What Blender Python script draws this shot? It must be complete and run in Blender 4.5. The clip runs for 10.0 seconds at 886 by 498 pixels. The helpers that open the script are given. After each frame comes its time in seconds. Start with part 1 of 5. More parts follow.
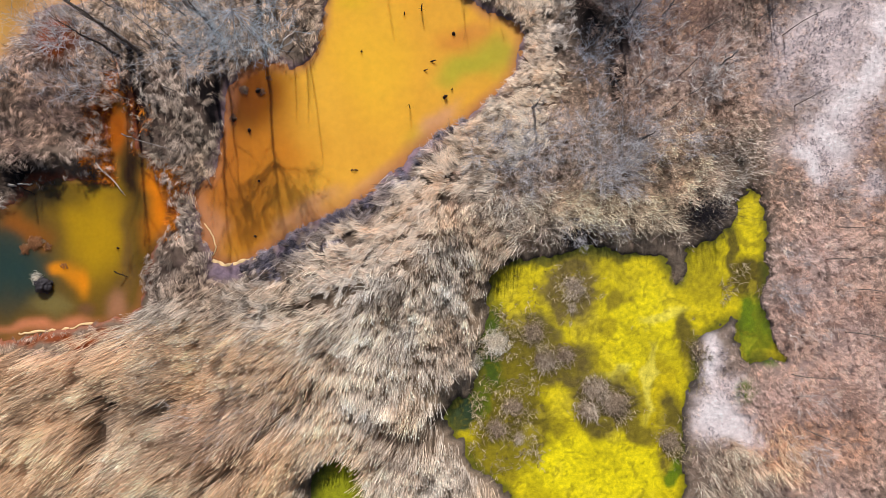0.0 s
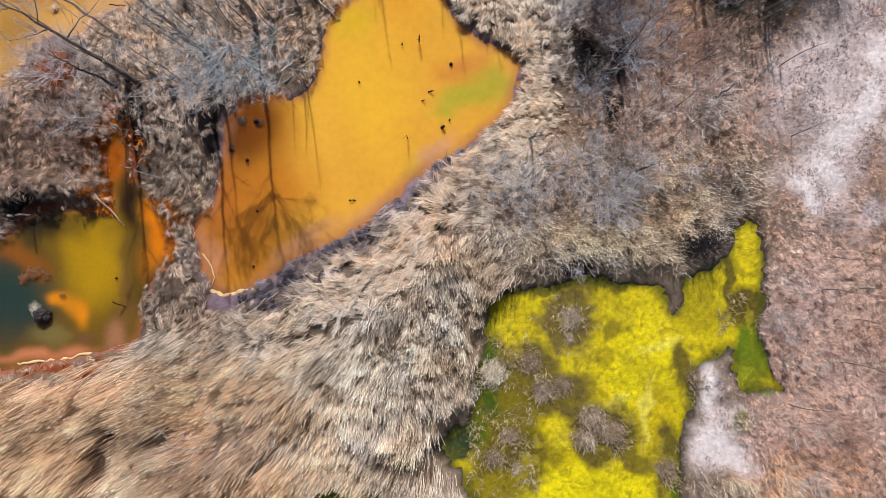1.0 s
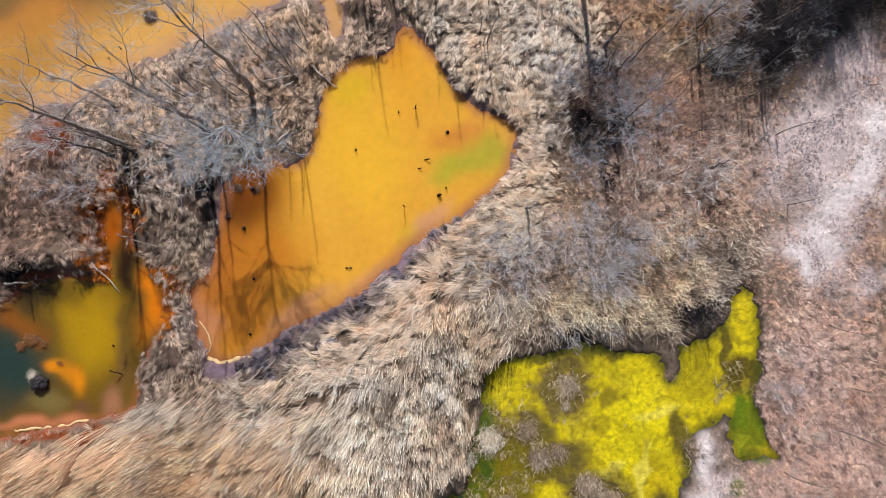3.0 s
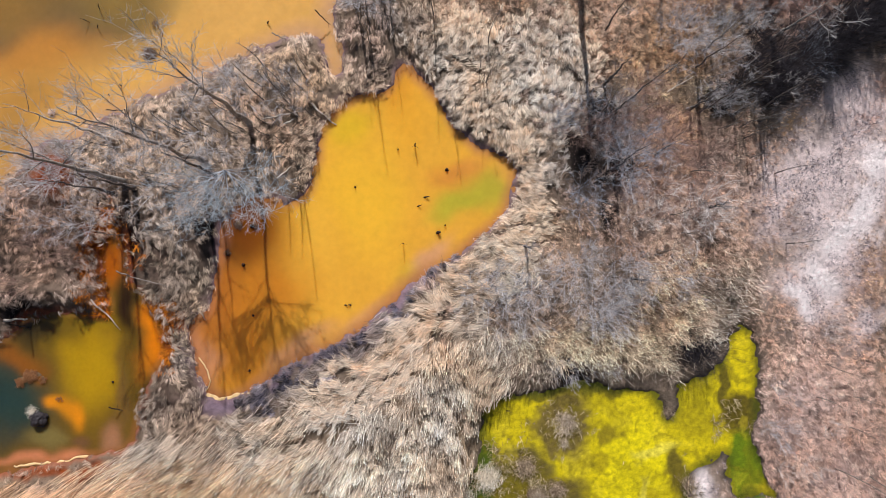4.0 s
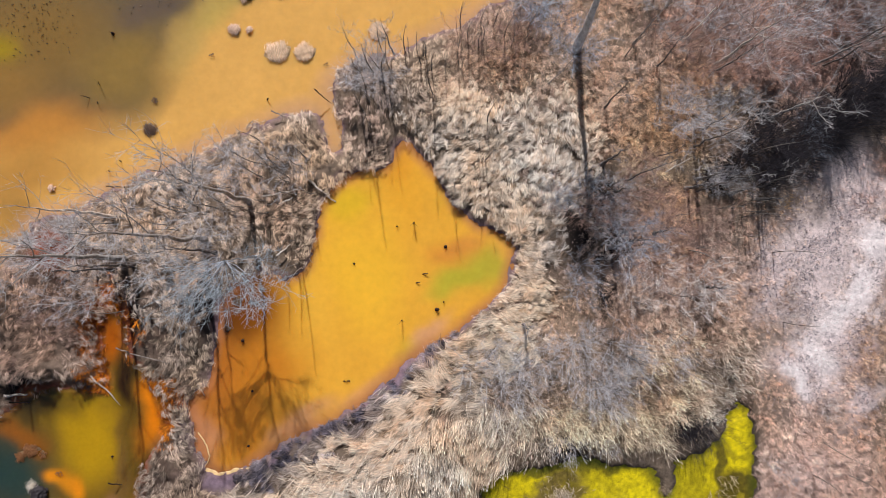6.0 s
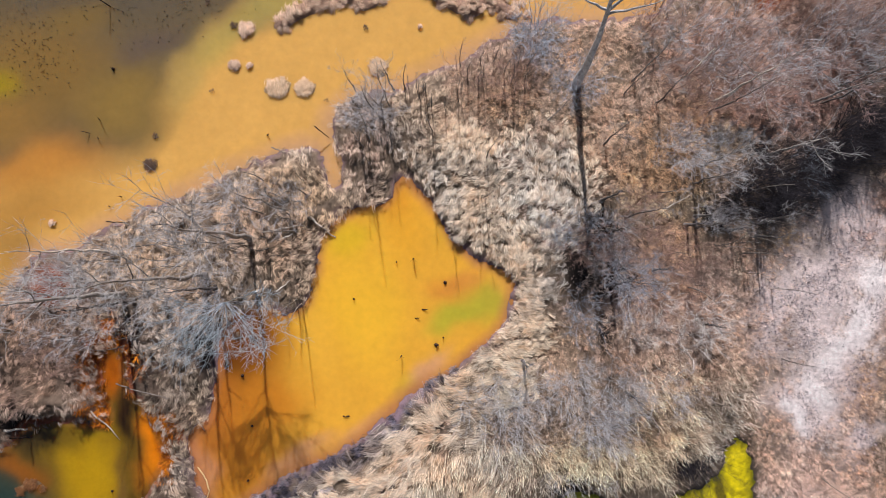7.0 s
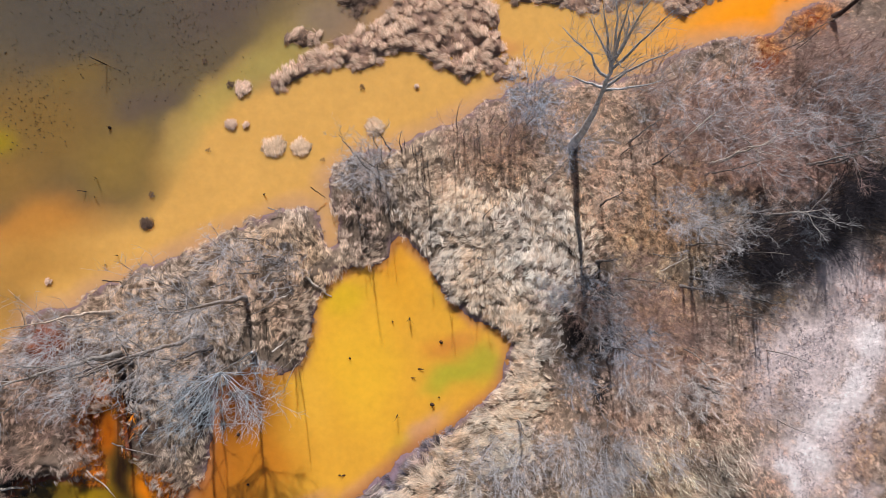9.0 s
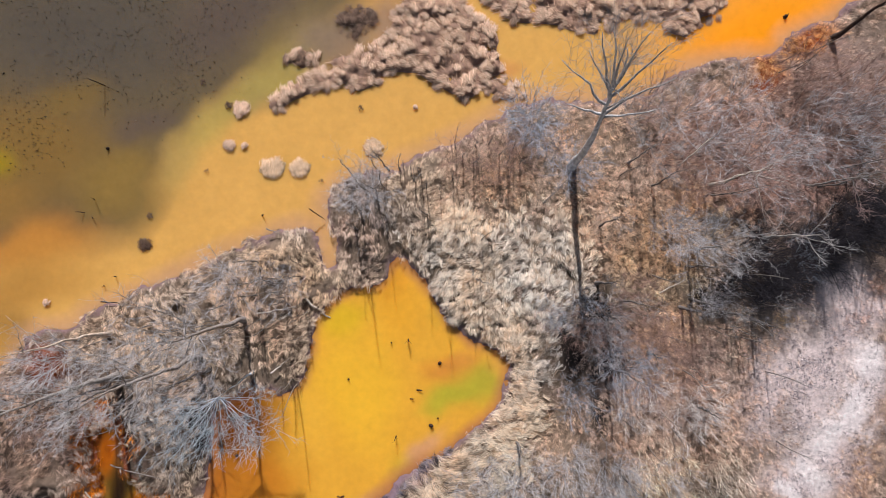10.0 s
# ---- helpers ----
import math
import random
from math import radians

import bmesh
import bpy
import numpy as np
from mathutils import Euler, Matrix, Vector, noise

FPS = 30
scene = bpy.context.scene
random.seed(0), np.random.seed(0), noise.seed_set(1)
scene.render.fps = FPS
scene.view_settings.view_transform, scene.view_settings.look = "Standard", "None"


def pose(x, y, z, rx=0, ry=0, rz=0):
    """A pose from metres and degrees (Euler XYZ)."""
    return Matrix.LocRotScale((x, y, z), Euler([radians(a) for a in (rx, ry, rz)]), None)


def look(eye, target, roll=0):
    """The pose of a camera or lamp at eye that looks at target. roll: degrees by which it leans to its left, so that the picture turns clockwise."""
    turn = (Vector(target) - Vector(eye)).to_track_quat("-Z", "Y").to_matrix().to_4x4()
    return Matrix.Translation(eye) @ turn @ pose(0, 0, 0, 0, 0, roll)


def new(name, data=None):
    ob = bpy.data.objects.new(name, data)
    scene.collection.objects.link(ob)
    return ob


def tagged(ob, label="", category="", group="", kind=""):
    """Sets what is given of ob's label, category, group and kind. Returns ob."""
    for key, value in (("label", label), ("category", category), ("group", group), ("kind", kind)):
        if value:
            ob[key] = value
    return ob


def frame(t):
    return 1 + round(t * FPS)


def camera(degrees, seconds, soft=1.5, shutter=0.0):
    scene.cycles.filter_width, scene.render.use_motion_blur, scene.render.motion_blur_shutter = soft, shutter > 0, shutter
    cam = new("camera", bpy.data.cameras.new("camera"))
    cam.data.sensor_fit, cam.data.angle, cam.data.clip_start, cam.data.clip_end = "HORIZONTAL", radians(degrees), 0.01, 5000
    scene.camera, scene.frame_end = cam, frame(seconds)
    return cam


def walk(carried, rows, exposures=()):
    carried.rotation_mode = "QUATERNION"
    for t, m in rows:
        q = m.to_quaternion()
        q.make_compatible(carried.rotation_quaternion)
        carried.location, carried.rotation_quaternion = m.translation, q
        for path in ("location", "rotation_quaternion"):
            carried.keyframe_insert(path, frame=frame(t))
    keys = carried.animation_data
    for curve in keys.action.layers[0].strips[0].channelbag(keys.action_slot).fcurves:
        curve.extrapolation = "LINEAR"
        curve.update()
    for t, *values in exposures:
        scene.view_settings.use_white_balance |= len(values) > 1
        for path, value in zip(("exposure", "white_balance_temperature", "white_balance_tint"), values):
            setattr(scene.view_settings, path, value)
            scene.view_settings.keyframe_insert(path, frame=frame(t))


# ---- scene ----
cam = camera(73.7, 10.0, soft=0.5)
METRES, EYE, TILT, LEAN, TURN = 15.0, 26.4, -90.0, 0.5, 0.0
ROWS = [
    (0.0, 0.0, 0.0, 0.0, 0.0, 0.0, -0.0),
    (0.5, 0.0035, -0.0039, 0.0439, -0.01, -0.05, 0.03),
    (1.0, 0.007, -0.0046, 0.0908, -0.0, -0.04, 0.04),
    (1.5, 0.0095, -0.0029, 0.1403, -0.01, -0.05, 0.06),
    (2.0, 0.0128, -0.0036, 0.1913, 0.0, -0.11, 0.05),
    (2.5, 0.0154, -0.0049, 0.2426, -0.01, -0.12, 0.06),
    (4.0, 0.021, -0.0086, 0.4088, 0.02, -0.17, -0.1),
    (4.5, 0.0226, -0.0103, 0.4681, 0.02, -0.21, -0.17),
    (5.0, 0.0234, -0.0122, 0.5272, 0.01, -0.25, -0.2),
    (5.5, 0.0235, -0.0128, 0.5863, 0.01, -0.3, -0.22),
    (7.0, 0.0251, -0.017, 0.7504, 0.02, -0.32, -0.34),
    (7.5, 0.026, -0.0175, 0.8022, 0.03, -0.36, -0.36),
    (8.0, 0.0289, -0.0177, 0.8515, 0.03, -0.42, -0.42),
    (8.5, 0.0322, -0.0178, 0.8952, 0.03, -0.44, -0.48),
    (9.0, 0.0353, -0.0162, 0.9347, 0.02, -0.47, -0.5),
    (9.5, 0.0369, -0.0143, 0.9687, 0.01, -0.5, -0.48),
    (10.0, 0.0372, -0.0135, 0.9985, -0.02, -0.5, -0.48),
]
walk(cam, [(t, pose(0, 0, EYE, TILT, LEAN, TURN) @ pose(METRES * x, METRES * y, METRES * z, 90 + pitch, roll, yaw)) for t, x, y, z, yaw, pitch, roll in ROWS])

# ---- light ----
SUN_ELEVATION, SUN_AZIMUTH = 38.0, -4.5  # degrees; azimuth from +y, clockwise
world = bpy.data.worlds.new("world")
scene.world = world
world.use_nodes = True
wn = world.node_tree
sky = wn.nodes.new("ShaderNodeTexSky")
sky.sky_type, sky.sun_disc = "NISHITA", False
sky.sun_elevation, sky.sun_rotation = radians(SUN_ELEVATION), radians(SUN_AZIMUTH)
wn.links.new(sky.outputs[0], wn.nodes["Background"].inputs[0])
wn.nodes["Background"].inputs[1].default_value = 0.05
sun_data = bpy.data.lights.new("sun", "SUN")
sun_data.energy, sun_data.angle, sun_data.color = 5.0, radians(0.6), (1.0, 0.966, 1.0)
sun = new("sun", sun_data)
sa, se = radians(SUN_AZIMUTH), radians(SUN_ELEVATION)
sun.matrix_world = look((60 * math.sin(sa) * math.cos(se), 60 * math.cos(sa) * math.cos(se), 60 * math.sin(se)), (0, 0, 0))


# ---- numeric helpers ----
def dry(r, g, b):
    """A bleached plant colour."""
    return lin(r, g, b) * np.array((1.0, 0.99, 1.02))


def lin(r, g, b):
    """Linear colour from 0-255 display values."""
    return np.array([(v / 255 / 12.92) if v < 10 else ((v / 255 + 0.055) / 1.055) ** 2.4 for v in (r, g, b)])


def vnoise(x, y, scale, seed=0):
    """Smooth value noise in -1..1."""
    x, y = np.asarray(x, float) / scale, np.asarray(y, float) / scale
    xi, yi = np.floor(x).astype(np.int64), np.floor(y).astype(np.int64)
    fx, fy = x - xi, y - yi
    fx, fy = fx * fx * (3 - 2 * fx), fy * fy * (3 - 2 * fy)

    def h(a, b):
        n = (a * 374761393 + b * 668265263 + seed * 974634777) & 0x7FFFFFFF
        n = ((n ^ (n >> 13)) * 1274126177) & 0x7FFFFFFF
        return ((n ^ (n >> 16)) & 0xFFFF) / 32767.5 - 1

    return (h(xi, yi) * (1 - fx) + h(xi + 1, yi) * fx) * (1 - fy) + (h(xi, yi + 1) * (1 - fx) + h(xi + 1, yi + 1) * fx) * fy


def fbm(x, y, scale, seed=0, octaves=3):
    return sum(vnoise(x, y, scale / 2 ** k, seed + 17 * k) / 2 ** k for k in range(octaves)) / 1.6


def outline(flat, rounds=2):
    """A closed outline from x, y pairs, corners cut to a smooth curve."""
    p = np.array(flat, float).reshape(-1, 2)
    for _ in range(rounds):
        q = np.roll(p, -1, 0)
        p = np.stack([0.75 * p + 0.25 * q, 0.25 * p + 0.75 * q], 1).reshape(-1, 2)
    return p


def sdist(x, y, poly):
    """Signed distance to a closed outline, negative inside."""
    x, y = np.asarray(x, float), np.asarray(y, float)
    best, inside = np.full(x.shape, 1e9), np.zeros(x.shape, bool)
    for (ax, ay), (bx, by) in zip(poly, np.roll(poly, -1, 0)):
        dx, dy = bx - ax, by - ay
        t = np.clip(((x - ax) * dx + (y - ay) * dy) / (dx * dx + dy * dy + 1e-12), 0, 1)
        best = np.minimum(best, (x - ax - t * dx) ** 2 + (y - ay - t * dy) ** 2)
        cross = (ay > y) != (by > y)
        inside ^= cross & (x < dx * (y - ay) / (dy if abs(dy) > 1e-12 else 1e-12) + ax)
    return np.where(inside, -1, 1) * np.sqrt(best)


def blob(x, y, b):
    """Soft weight of an oval: x, y, half width, half height, turn in degrees."""
    bx, by, rx, ry = b[:4]
    a = radians(b[4]) if len(b) > 4 else 0.0
    ux, uy = (x - bx) * math.cos(a) + (y - by) * math.sin(a), -(x - bx) * math.sin(a) + (y - by) * math.cos(a)
    return np.exp(-((ux / rx) ** 2 + (uy / ry) ** 2) ** 1.5)


def blobs(x, y, rows):
    w = np.zeros(np.shape(x))
    for b in rows:
        w = np.maximum(w, blob(x, y, b))
    return w


def tinted(x, y, base, rows, warp=0.5, crisp=False):
    """Colour at x, y: a base with soft ovals of other colours over it; crisp: with ragged, firmer edges."""
    wx, wy = x + warp * fbm(x, y, 2.2, 5), y + warp * fbm(x, y, 2.2, 9)
    if crisp:
        wx, wy = wx + 0.35 * fbm(x, y, 0.55, 25, 4), wy + 0.35 * fbm(x, y, 0.55, 29, 4)
    c = np.tile(np.asarray(base, float), (len(x), 1))
    for b, colour, amount in rows:
        w = blob(wx, wy, b) if len(b) < 6 else np.clip(0.5 - sdist(wx, wy, b) / 1.5, 0, 1)
        w = (amount * (np.clip((w - 0.2) / 0.45, 0, 1) if crisp else w))[:, None]
        c = c * (1 - w) + np.asarray(colour) * w
    return c


def fast_mesh(name, verts, faces, colours=None, smooth=False):
    """A mesh of equal-sided faces from arrays."""
    me = bpy.data.meshes.new(name)
    n, k = faces.shape
    me.vertices.add(len(verts))
    me.vertices.foreach_set("co", np.ascontiguousarray(verts, np.float32).ravel())
    me.loops.add(n * k)
    me.loops.foreach_set("vertex_index", np.ascontiguousarray(faces, np.int32).ravel())
    me.polygons.add(n)
    me.polygons.foreach_set("loop_start", np.arange(0, n * k, k, dtype=np.int32))
    if smooth:
        me.polygons.foreach_set("use_smooth", np.ones(n, bool))
    if colours is not None:
        at = me.attributes.new("tint", "FLOAT_COLOR", "POINT")
        c4 = np.ones((len(verts), 4), np.float32)
        c4[:, :3] = np.clip(colours, 0.002, 0.95)
        at.data.foreach_set("color", c4.ravel())
    me.update(calc_edges=True)
    return me


class Bundle:
    """Collects strands and tubes of four-sided faces into one mesh."""

    def __init__(self):
        self.v, self.f, self.c, self.n = [], [], [], 0

    def add(self, v, f, c):
        self.v.append(v), self.f.append(f + self.n), self.c.append(c)
        self.n += len(v)

    def strands(self, root, way, length, width, bend, colour, segs=2, sides=2, tip=0.25, gain=0.25):
        """Many thin stems at once: root + way * length * t + bend * t^2. sides 2: flat blades, 3: round stems."""
        root, way, bend, colour = (np.asarray(a, float) for a in (root, way, bend, colour))
        n = len(root)
        t = np.linspace(0, 1, segs + 1)
        p = root[:, None] + way[:, None] * (length[:, None] * t)[..., None] + bend[:, None] * (t ** 2)[None, :, None]
        w = width[:, None] * (1 - (1 - tip) * t ** 1.3)[None] / 2
        flat = way + bend / np.maximum(length, 0.01)[:, None]
        side = np.cross(flat, np.array([0, 0, 1.0]))
        steep = np.linalg.norm(side, axis=1) < 0.35
        a = RNG.uniform(0, 6.283, n)
        side = np.where(steep[:, None], np.stack([np.cos(a), np.sin(a), 0 * a], 1), side)
        side /= np.maximum(np.linalg.norm(side, axis=1), 1e-6)[:, None]
        if sides == 2:
            ring = np.stack([side, -side], 1)
        else:
            other = np.cross(side, way)
            other /= np.maximum(np.linalg.norm(other, axis=1), 1e-6)[:, None]
            ring = np.stack([side * math.cos(2 * math.pi * k / sides) + other * math.sin(2 * math.pi * k / sides) for k in range(sides)], 1)
        v = p[:, :, None] + ring[:, None] * w[:, :, None, None]
        base = (np.arange(n) * (segs + 1) * sides)[:, None, None]
        i, k = np.meshgrid(np.arange(segs), np.arange(1 if sides == 2 else sides), indexing="ij")
        k2 = (k + 1) % sides
        quad = np.stack([i * sides + k, i * sides + k2, (i + 1) * sides + k2, (i + 1) * sides + k], -1).reshape(1, -1, 4)
        c = colour[:, None, None] * (1 + gain * (t - 0.5))[None, :, None, None] * np.ones((1, 1, sides, 1))
        self.add(v.reshape(-1, 3), (base + quad).reshape(-1, 4), c.reshape(-1, 3))
        return p[:, -1]

    def tube(self, pts, radii, colour, sides=6):
        """One round limb along points, closed at its end."""
        pts = np.asarray(pts, float)
        t = np.gradient(pts, axis=0)
        t /= np.linalg.norm(t, axis=1)[:, None]
        ref = np.array([0.31, 0.87, 0.12])
        u = np.cross(t, ref)
        u /= np.linalg.norm(u, axis=1)[:, None]
        w = np.cross(t, u)
        a = np.arange(sides) * 2 * math.pi / sides
        ring = u[:, None] * np.cos(a)[None, :, None] + w[:, None] * np.sin(a)[None, :, None]
        v = (pts[:, None] + ring * np.asarray(radii, float)[:, None, None]).reshape(-1, 3)
        m = len(pts)
        i, k = np.meshgrid(np.arange(m - 1), np.arange(sides), indexing="ij")
        q = np.stack([i * sides + k, i * sides + (k + 1) % sides, (i + 1) * sides + (k + 1) % sides, (i + 1) * sides + k], -1).reshape(-1, 4)
        last = (m - 1) * sides
        cap = [[last + k, last + (k + 1) % sides, last + (k + 2) % sides, last + (k + 3) % sides] for k in range(0, sides - 2, 2)]
        self.add(v, np.vstack([q, cap]), np.tile(np.asarray(colour, float), (len(v), 1)))

    def mesh(self, name, smooth=False):
        return fast_mesh(name, np.vstack(self.v), np.vstack(self.f), np.vstack(self.c), smooth)


RNG = np.random.default_rng(7)


# ---- materials ----
def noise_node(nt, scale, detail=4.0, rough=0.6):
    n = nt.nodes.new("ShaderNodeTexNoise")
    n.inputs["Scale"].default_value, n.inputs["Detail"].default_value, n.inputs["Roughness"].default_value = scale, detail, rough
    tc = nt.nodes.new("ShaderNodeNewGeometry")
    nt.links.new(tc.outputs["Position"], n.inputs["Vector"])
    return n


def tint_material(name, rough=0.8, grain=8.0, fine=60.0, amount=0.35, bump=0.3, bump_size=0.02, specular=0.3, island=0.0):
    """Colour from the mesh's tint, broken up by coarse and fine grain, with relief."""
    m = bpy.data.materials.new(name)
    m.use_nodes = True
    nt = m.node_tree
    bsdf = nt.nodes["Principled BSDF"]
    at = nt.nodes.new("ShaderNodeAttribute")
    at.attribute_name = "tint"
    a, b = noise_node(nt, grain), noise_node(nt, fine)
    mix = nt.nodes.new("ShaderNodeMath")
    mix.operation = "ADD"
    nt.links.new(a.outputs["Fac"], mix.inputs[0])
    nt.links.new(b.outputs["Fac"], mix.inputs[1])
    rng = nt.nodes.new("ShaderNodeMapRange")
    rng.inputs["From Min"].default_value, rng.inputs["From Max"].default_value = 0.6, 1.4
    rng.inputs["To Min"].default_value, rng.inputs["To Max"].default_value = 1 - amount, 1 + amount
    nt.links.new(mix.outputs[0], rng.inputs["Value"])
    value = rng.outputs["Result"]
    if island:
        geo = nt.nodes.new("ShaderNodeNewGeometry")
        r2 = nt.nodes.new("ShaderNodeMapRange")
        r2.inputs["To Min"].default_value, r2.inputs["To Max"].default_value = 1 - island, 1 + island
        nt.links.new(geo.outputs["Random Per Island"], r2.inputs["Value"])
        mul = nt.nodes.new("ShaderNodeMath")
        mul.operation = "MULTIPLY"
        nt.links.new(value, mul.inputs[0])
        nt.links.new(r2.outputs["Result"], mul.inputs[1])
        value = mul.outputs[0]
    sc = nt.nodes.new("ShaderNodeVectorMath")
    sc.operation = "SCALE"
    nt.links.new(at.outputs["Color"], sc.inputs[0])
    nt.links.new(value, sc.inputs["Scale"])
    nt.links.new(sc.outputs[0], bsdf.inputs["Base Color"])
    bsdf.inputs["Roughness"].default_value = rough
    bsdf.inputs["Specular IOR Level"].default_value = specular
    if bump:
        bp = nt.nodes.new("ShaderNodeBump")
        bp.inputs["Strength"].default_value, bp.inputs["Distance"].default_value = bump, bump_size
        nt.links.new(mix.outputs[0], bp.inputs["Height"])
        nt.links.new(bp.outputs[0], bsdf.inputs["Normal"])
    return m


ROSY = np.array((1.0, 0.985, 1.07))  # the eastern dead grass is more pink and mauve
SOIL = tint_material("soil_and_litter", 0.95, 5.0, 45.0, 0.45, 1.0, 0.06, 0.15)
REED = tint_material("dry_reed", 0.75, 0.8, 9.0, 0.25, 0.0, island=0.4, specular=0.25)
MAT_REED = tint_material("matted_reed", 0.8, 1.5, 14.0, 0.3, 0.0, island=0.3, specular=0.2)
BARK = tint_material("grey_bark", 0.85, 5.0, 26.0, 0.85, 1.0, 0.02, 0.2)
TWIG = tint_material("twig_bark", 0.8, 2.0, 20.0, 0.3, 0.0, island=0.25, specular=0.25)
MURKY = tint_material("silty_water", 0.12, 0.5, 2.6, 0.10, 0.02, 0.01, 0.5)
DEEP = tint_material("brown_water", 0.10, 0.6, 5.0, 0.12, 0.02, 0.01, 0.5)
ALGAE = tint_material("algae_scum", 0.6, 4.0, 26.0, 0.6, 0.6, 0.03, 0.3)
SCUM = tint_material("iron_scum", 0.7, 9.0, 40.0, 0.2, 0.3, 0.01, 0.3)
ROCK = tint_material("wet_stone", 0.6, 8.0, 50.0, 0.4, 0.8, 0.02, 0.4)

for silty in (MURKY, DEEP):
    skin = silty.node_tree.nodes["Principled BSDF"]
    skin.subsurface_method = "BURLEY"
    skin.inputs["Subsurface Weight"].default_value = 0.92
    skin.inputs["Subsurface Radius"].default_value = (1.0, 0.7, 0.3)
    skin.inputs["Subsurface Scale"].default_value = 0.4

# ---- plan: outlines of the waters ----
ORANGE_POND = outline((
    -1.75, 14.58, -0.92, 13.72, -0.06, 12.88, 0.44, 11.75, 1.40, 10.73, 2.36, 10.48, 3.42, 9.82, 3.12, 8.71, 2.81, 7.58,
    1.65, 6.57, 0.64, 5.74, -0.37, 5.13, -1.49, 4.63, -2.14, 3.87, -3.15, 2.81, -4.27, 2.00, -5.43, 1.55,
    -6.82, 0.84, -7.91, 0.14, -8.66, -0.42, -9.60, -0.67, -10.68, -0.42, -10.94, 0.90, -11.34, 2.16, -11.29, 2.92,
    -10.58, 3.12, -10.27, 4.68, -9.92, 6.20, -9.66, 7.71, -8.71, 8.47, -7.19, 8.17, -6.23, 8.32, -5.67, 9.73,
    -5.52, 11.25, -4.61, 12.51, -3.60, 13.06, -2.59, 13.11, -2.18, 13.77), 1)
MURKY_POND = outline((
    -19.32, 2.17, -18.81, 3.05, -17.05, 3.30, -15.40, 2.92, -14.90, 3.30, -15.33, 4.69, -15.48, 5.95, -14.97, 6.91, -14.21, 6.46,
    -14.21, 4.69, -13.26, 3.93, -12.30, 2.16, -12.40, 1.02, -13.06, 0.09, -13.61, -1.37, -13.97, -3.04, -15.41, -3.24, -16.80, -3.64,
    -18.57, -3.69, -19.58, -4.09, -22.61, -4.39, -24.63, -1.36, -22.10, 1.16), 1)
LAKE = outline((
    -43.21, 4.26, -22.84, 6.32, -20.26, 8.15, -18.81, 9.83, -18.45, 10.78, -16.39, 11.06, -15.37, 11.91, -13.57, 12.57, -10.88, 13.87, -8.46, 14.86, -6.42, 15.69,
    -5.35, 15.57, -4.93, 13.92, -4.42, 13.93, -4.59, 15.71, -5.16, 16.72, -4.14, 17.87, -2.11, 18.26, 0.16, 19.24, 2.18, 20.44, 4.31, 21.54,
    7.21, 21.36, 9.73, 21.75, 11.34, 23.01, 13.22, 23.45, 15.10, 23.54, 15.51, 24.36, 16.95, 24.92, 18.43, 25.80, 21.14, 27.69,
    40.15, 38.36, 38.05, 126.13, -42.19, 128.81), 1)
ALGAE_POND = outline((
    1.54, -4.01, 1.67, -3.00, 1.87, -1.87, 2.12, -1.03, 2.93, -0.53, 3.94, -0.35, 5.07, -0.23, 6.21, 0.10, 7.34, -0.03, 8.23, -0.23, 9.24, -0.18, 9.79, -0.61,
    10.04, -1.61, 10.45, -1.49, 10.57, -0.23, 11.26, 0.35, 12.06, 0.58, 12.62, 1.16, 12.95, 2.42, 13.53, 2.60, 14.03, 2.30, 14.16, 0.53, 14.16, -1.49, 13.96, -2.50,
    14.34, -3.51, 14.69, -4.52, 15.24, -5.02, 13.90, -4.82, 13.02, -5.07, 12.77, -4.01, 12.97, -2.88, 12.06, -3.31, 11.38, -3.76, 11.05, -4.52, 11.15, -5.65,
    10.70, -6.28, 10.55, -7.55, 10.57, -9.06, 10.45, -11.13, 10.25, -13.10) + (
    8.73, -14.36, 4.44, -14.36, 3.05, -11.21, 2.17, -10.37, 1.29, -9.87, 0.71, -8.81, 0.15, -8.18, -0.15, -7.29, 0.40, -6.66, 1.21, -6.33, 1.41, -5.27, 1.31, -4.64), 1)
DEEP_LAKE = outline((-1.9, 27.2, -3.44, 25.86, -5.47, 24.33, -7.75, 22.55, -9.91, 21.14, -11.31, 19.73, -11.82, 18.20, -12.46, 16.41, -13.86, 15.12, -16.43, 14.85, -18.75, 14.57, -43.16, 11.5, -42.19, 128.81, -2.69, 127.49), 2)
GREEN_POOL = outline((-5.64, -9.42, -4.38, -9.17, -3.63, -10.05, -3.63, -11.56, -4.63, -12.57, -6.15, -12.32, -6.15, -10.55), 2)
PONDS = (ORANGE_POND, MURKY_POND, LAKE, ALGAE_POND, GREEN_POOL)


def shore(x, y):
    """Distance from the nearest water, negative in it; the outline frayed by noise."""
    d = np.full(np.shape(x), 1e9)
    for p in PONDS:
        d = np.minimum(d, sdist(x, y, p))
    return d + 0.22 * fbm(x, y, 0.7, 3) + 0.13 * vnoise(x, y, 0.22, 7)


# ovals of ground cover and painted shade: x, y, half width, half height, turn
SAND = (
    (13.20, -8.29, 0.7, 0.9, 20), (12.75, -6.27, 0.5, 0.9, 0),
    (12.09, -6.52, 0.8, 1.6, 0), (15.26, 9.00, 0.7, 1.6, 0), (17.76, 5.46, 1.3, 1.1, 0),
    (18.00, 9.26, 2.2, 2.8, 0), (16.62, 4.19, 1.4, 1.7, 20), (18.53, 2.42, 0.7, 1.2, 0), (19.27, 8.00, 1.1, 1.6, 0),
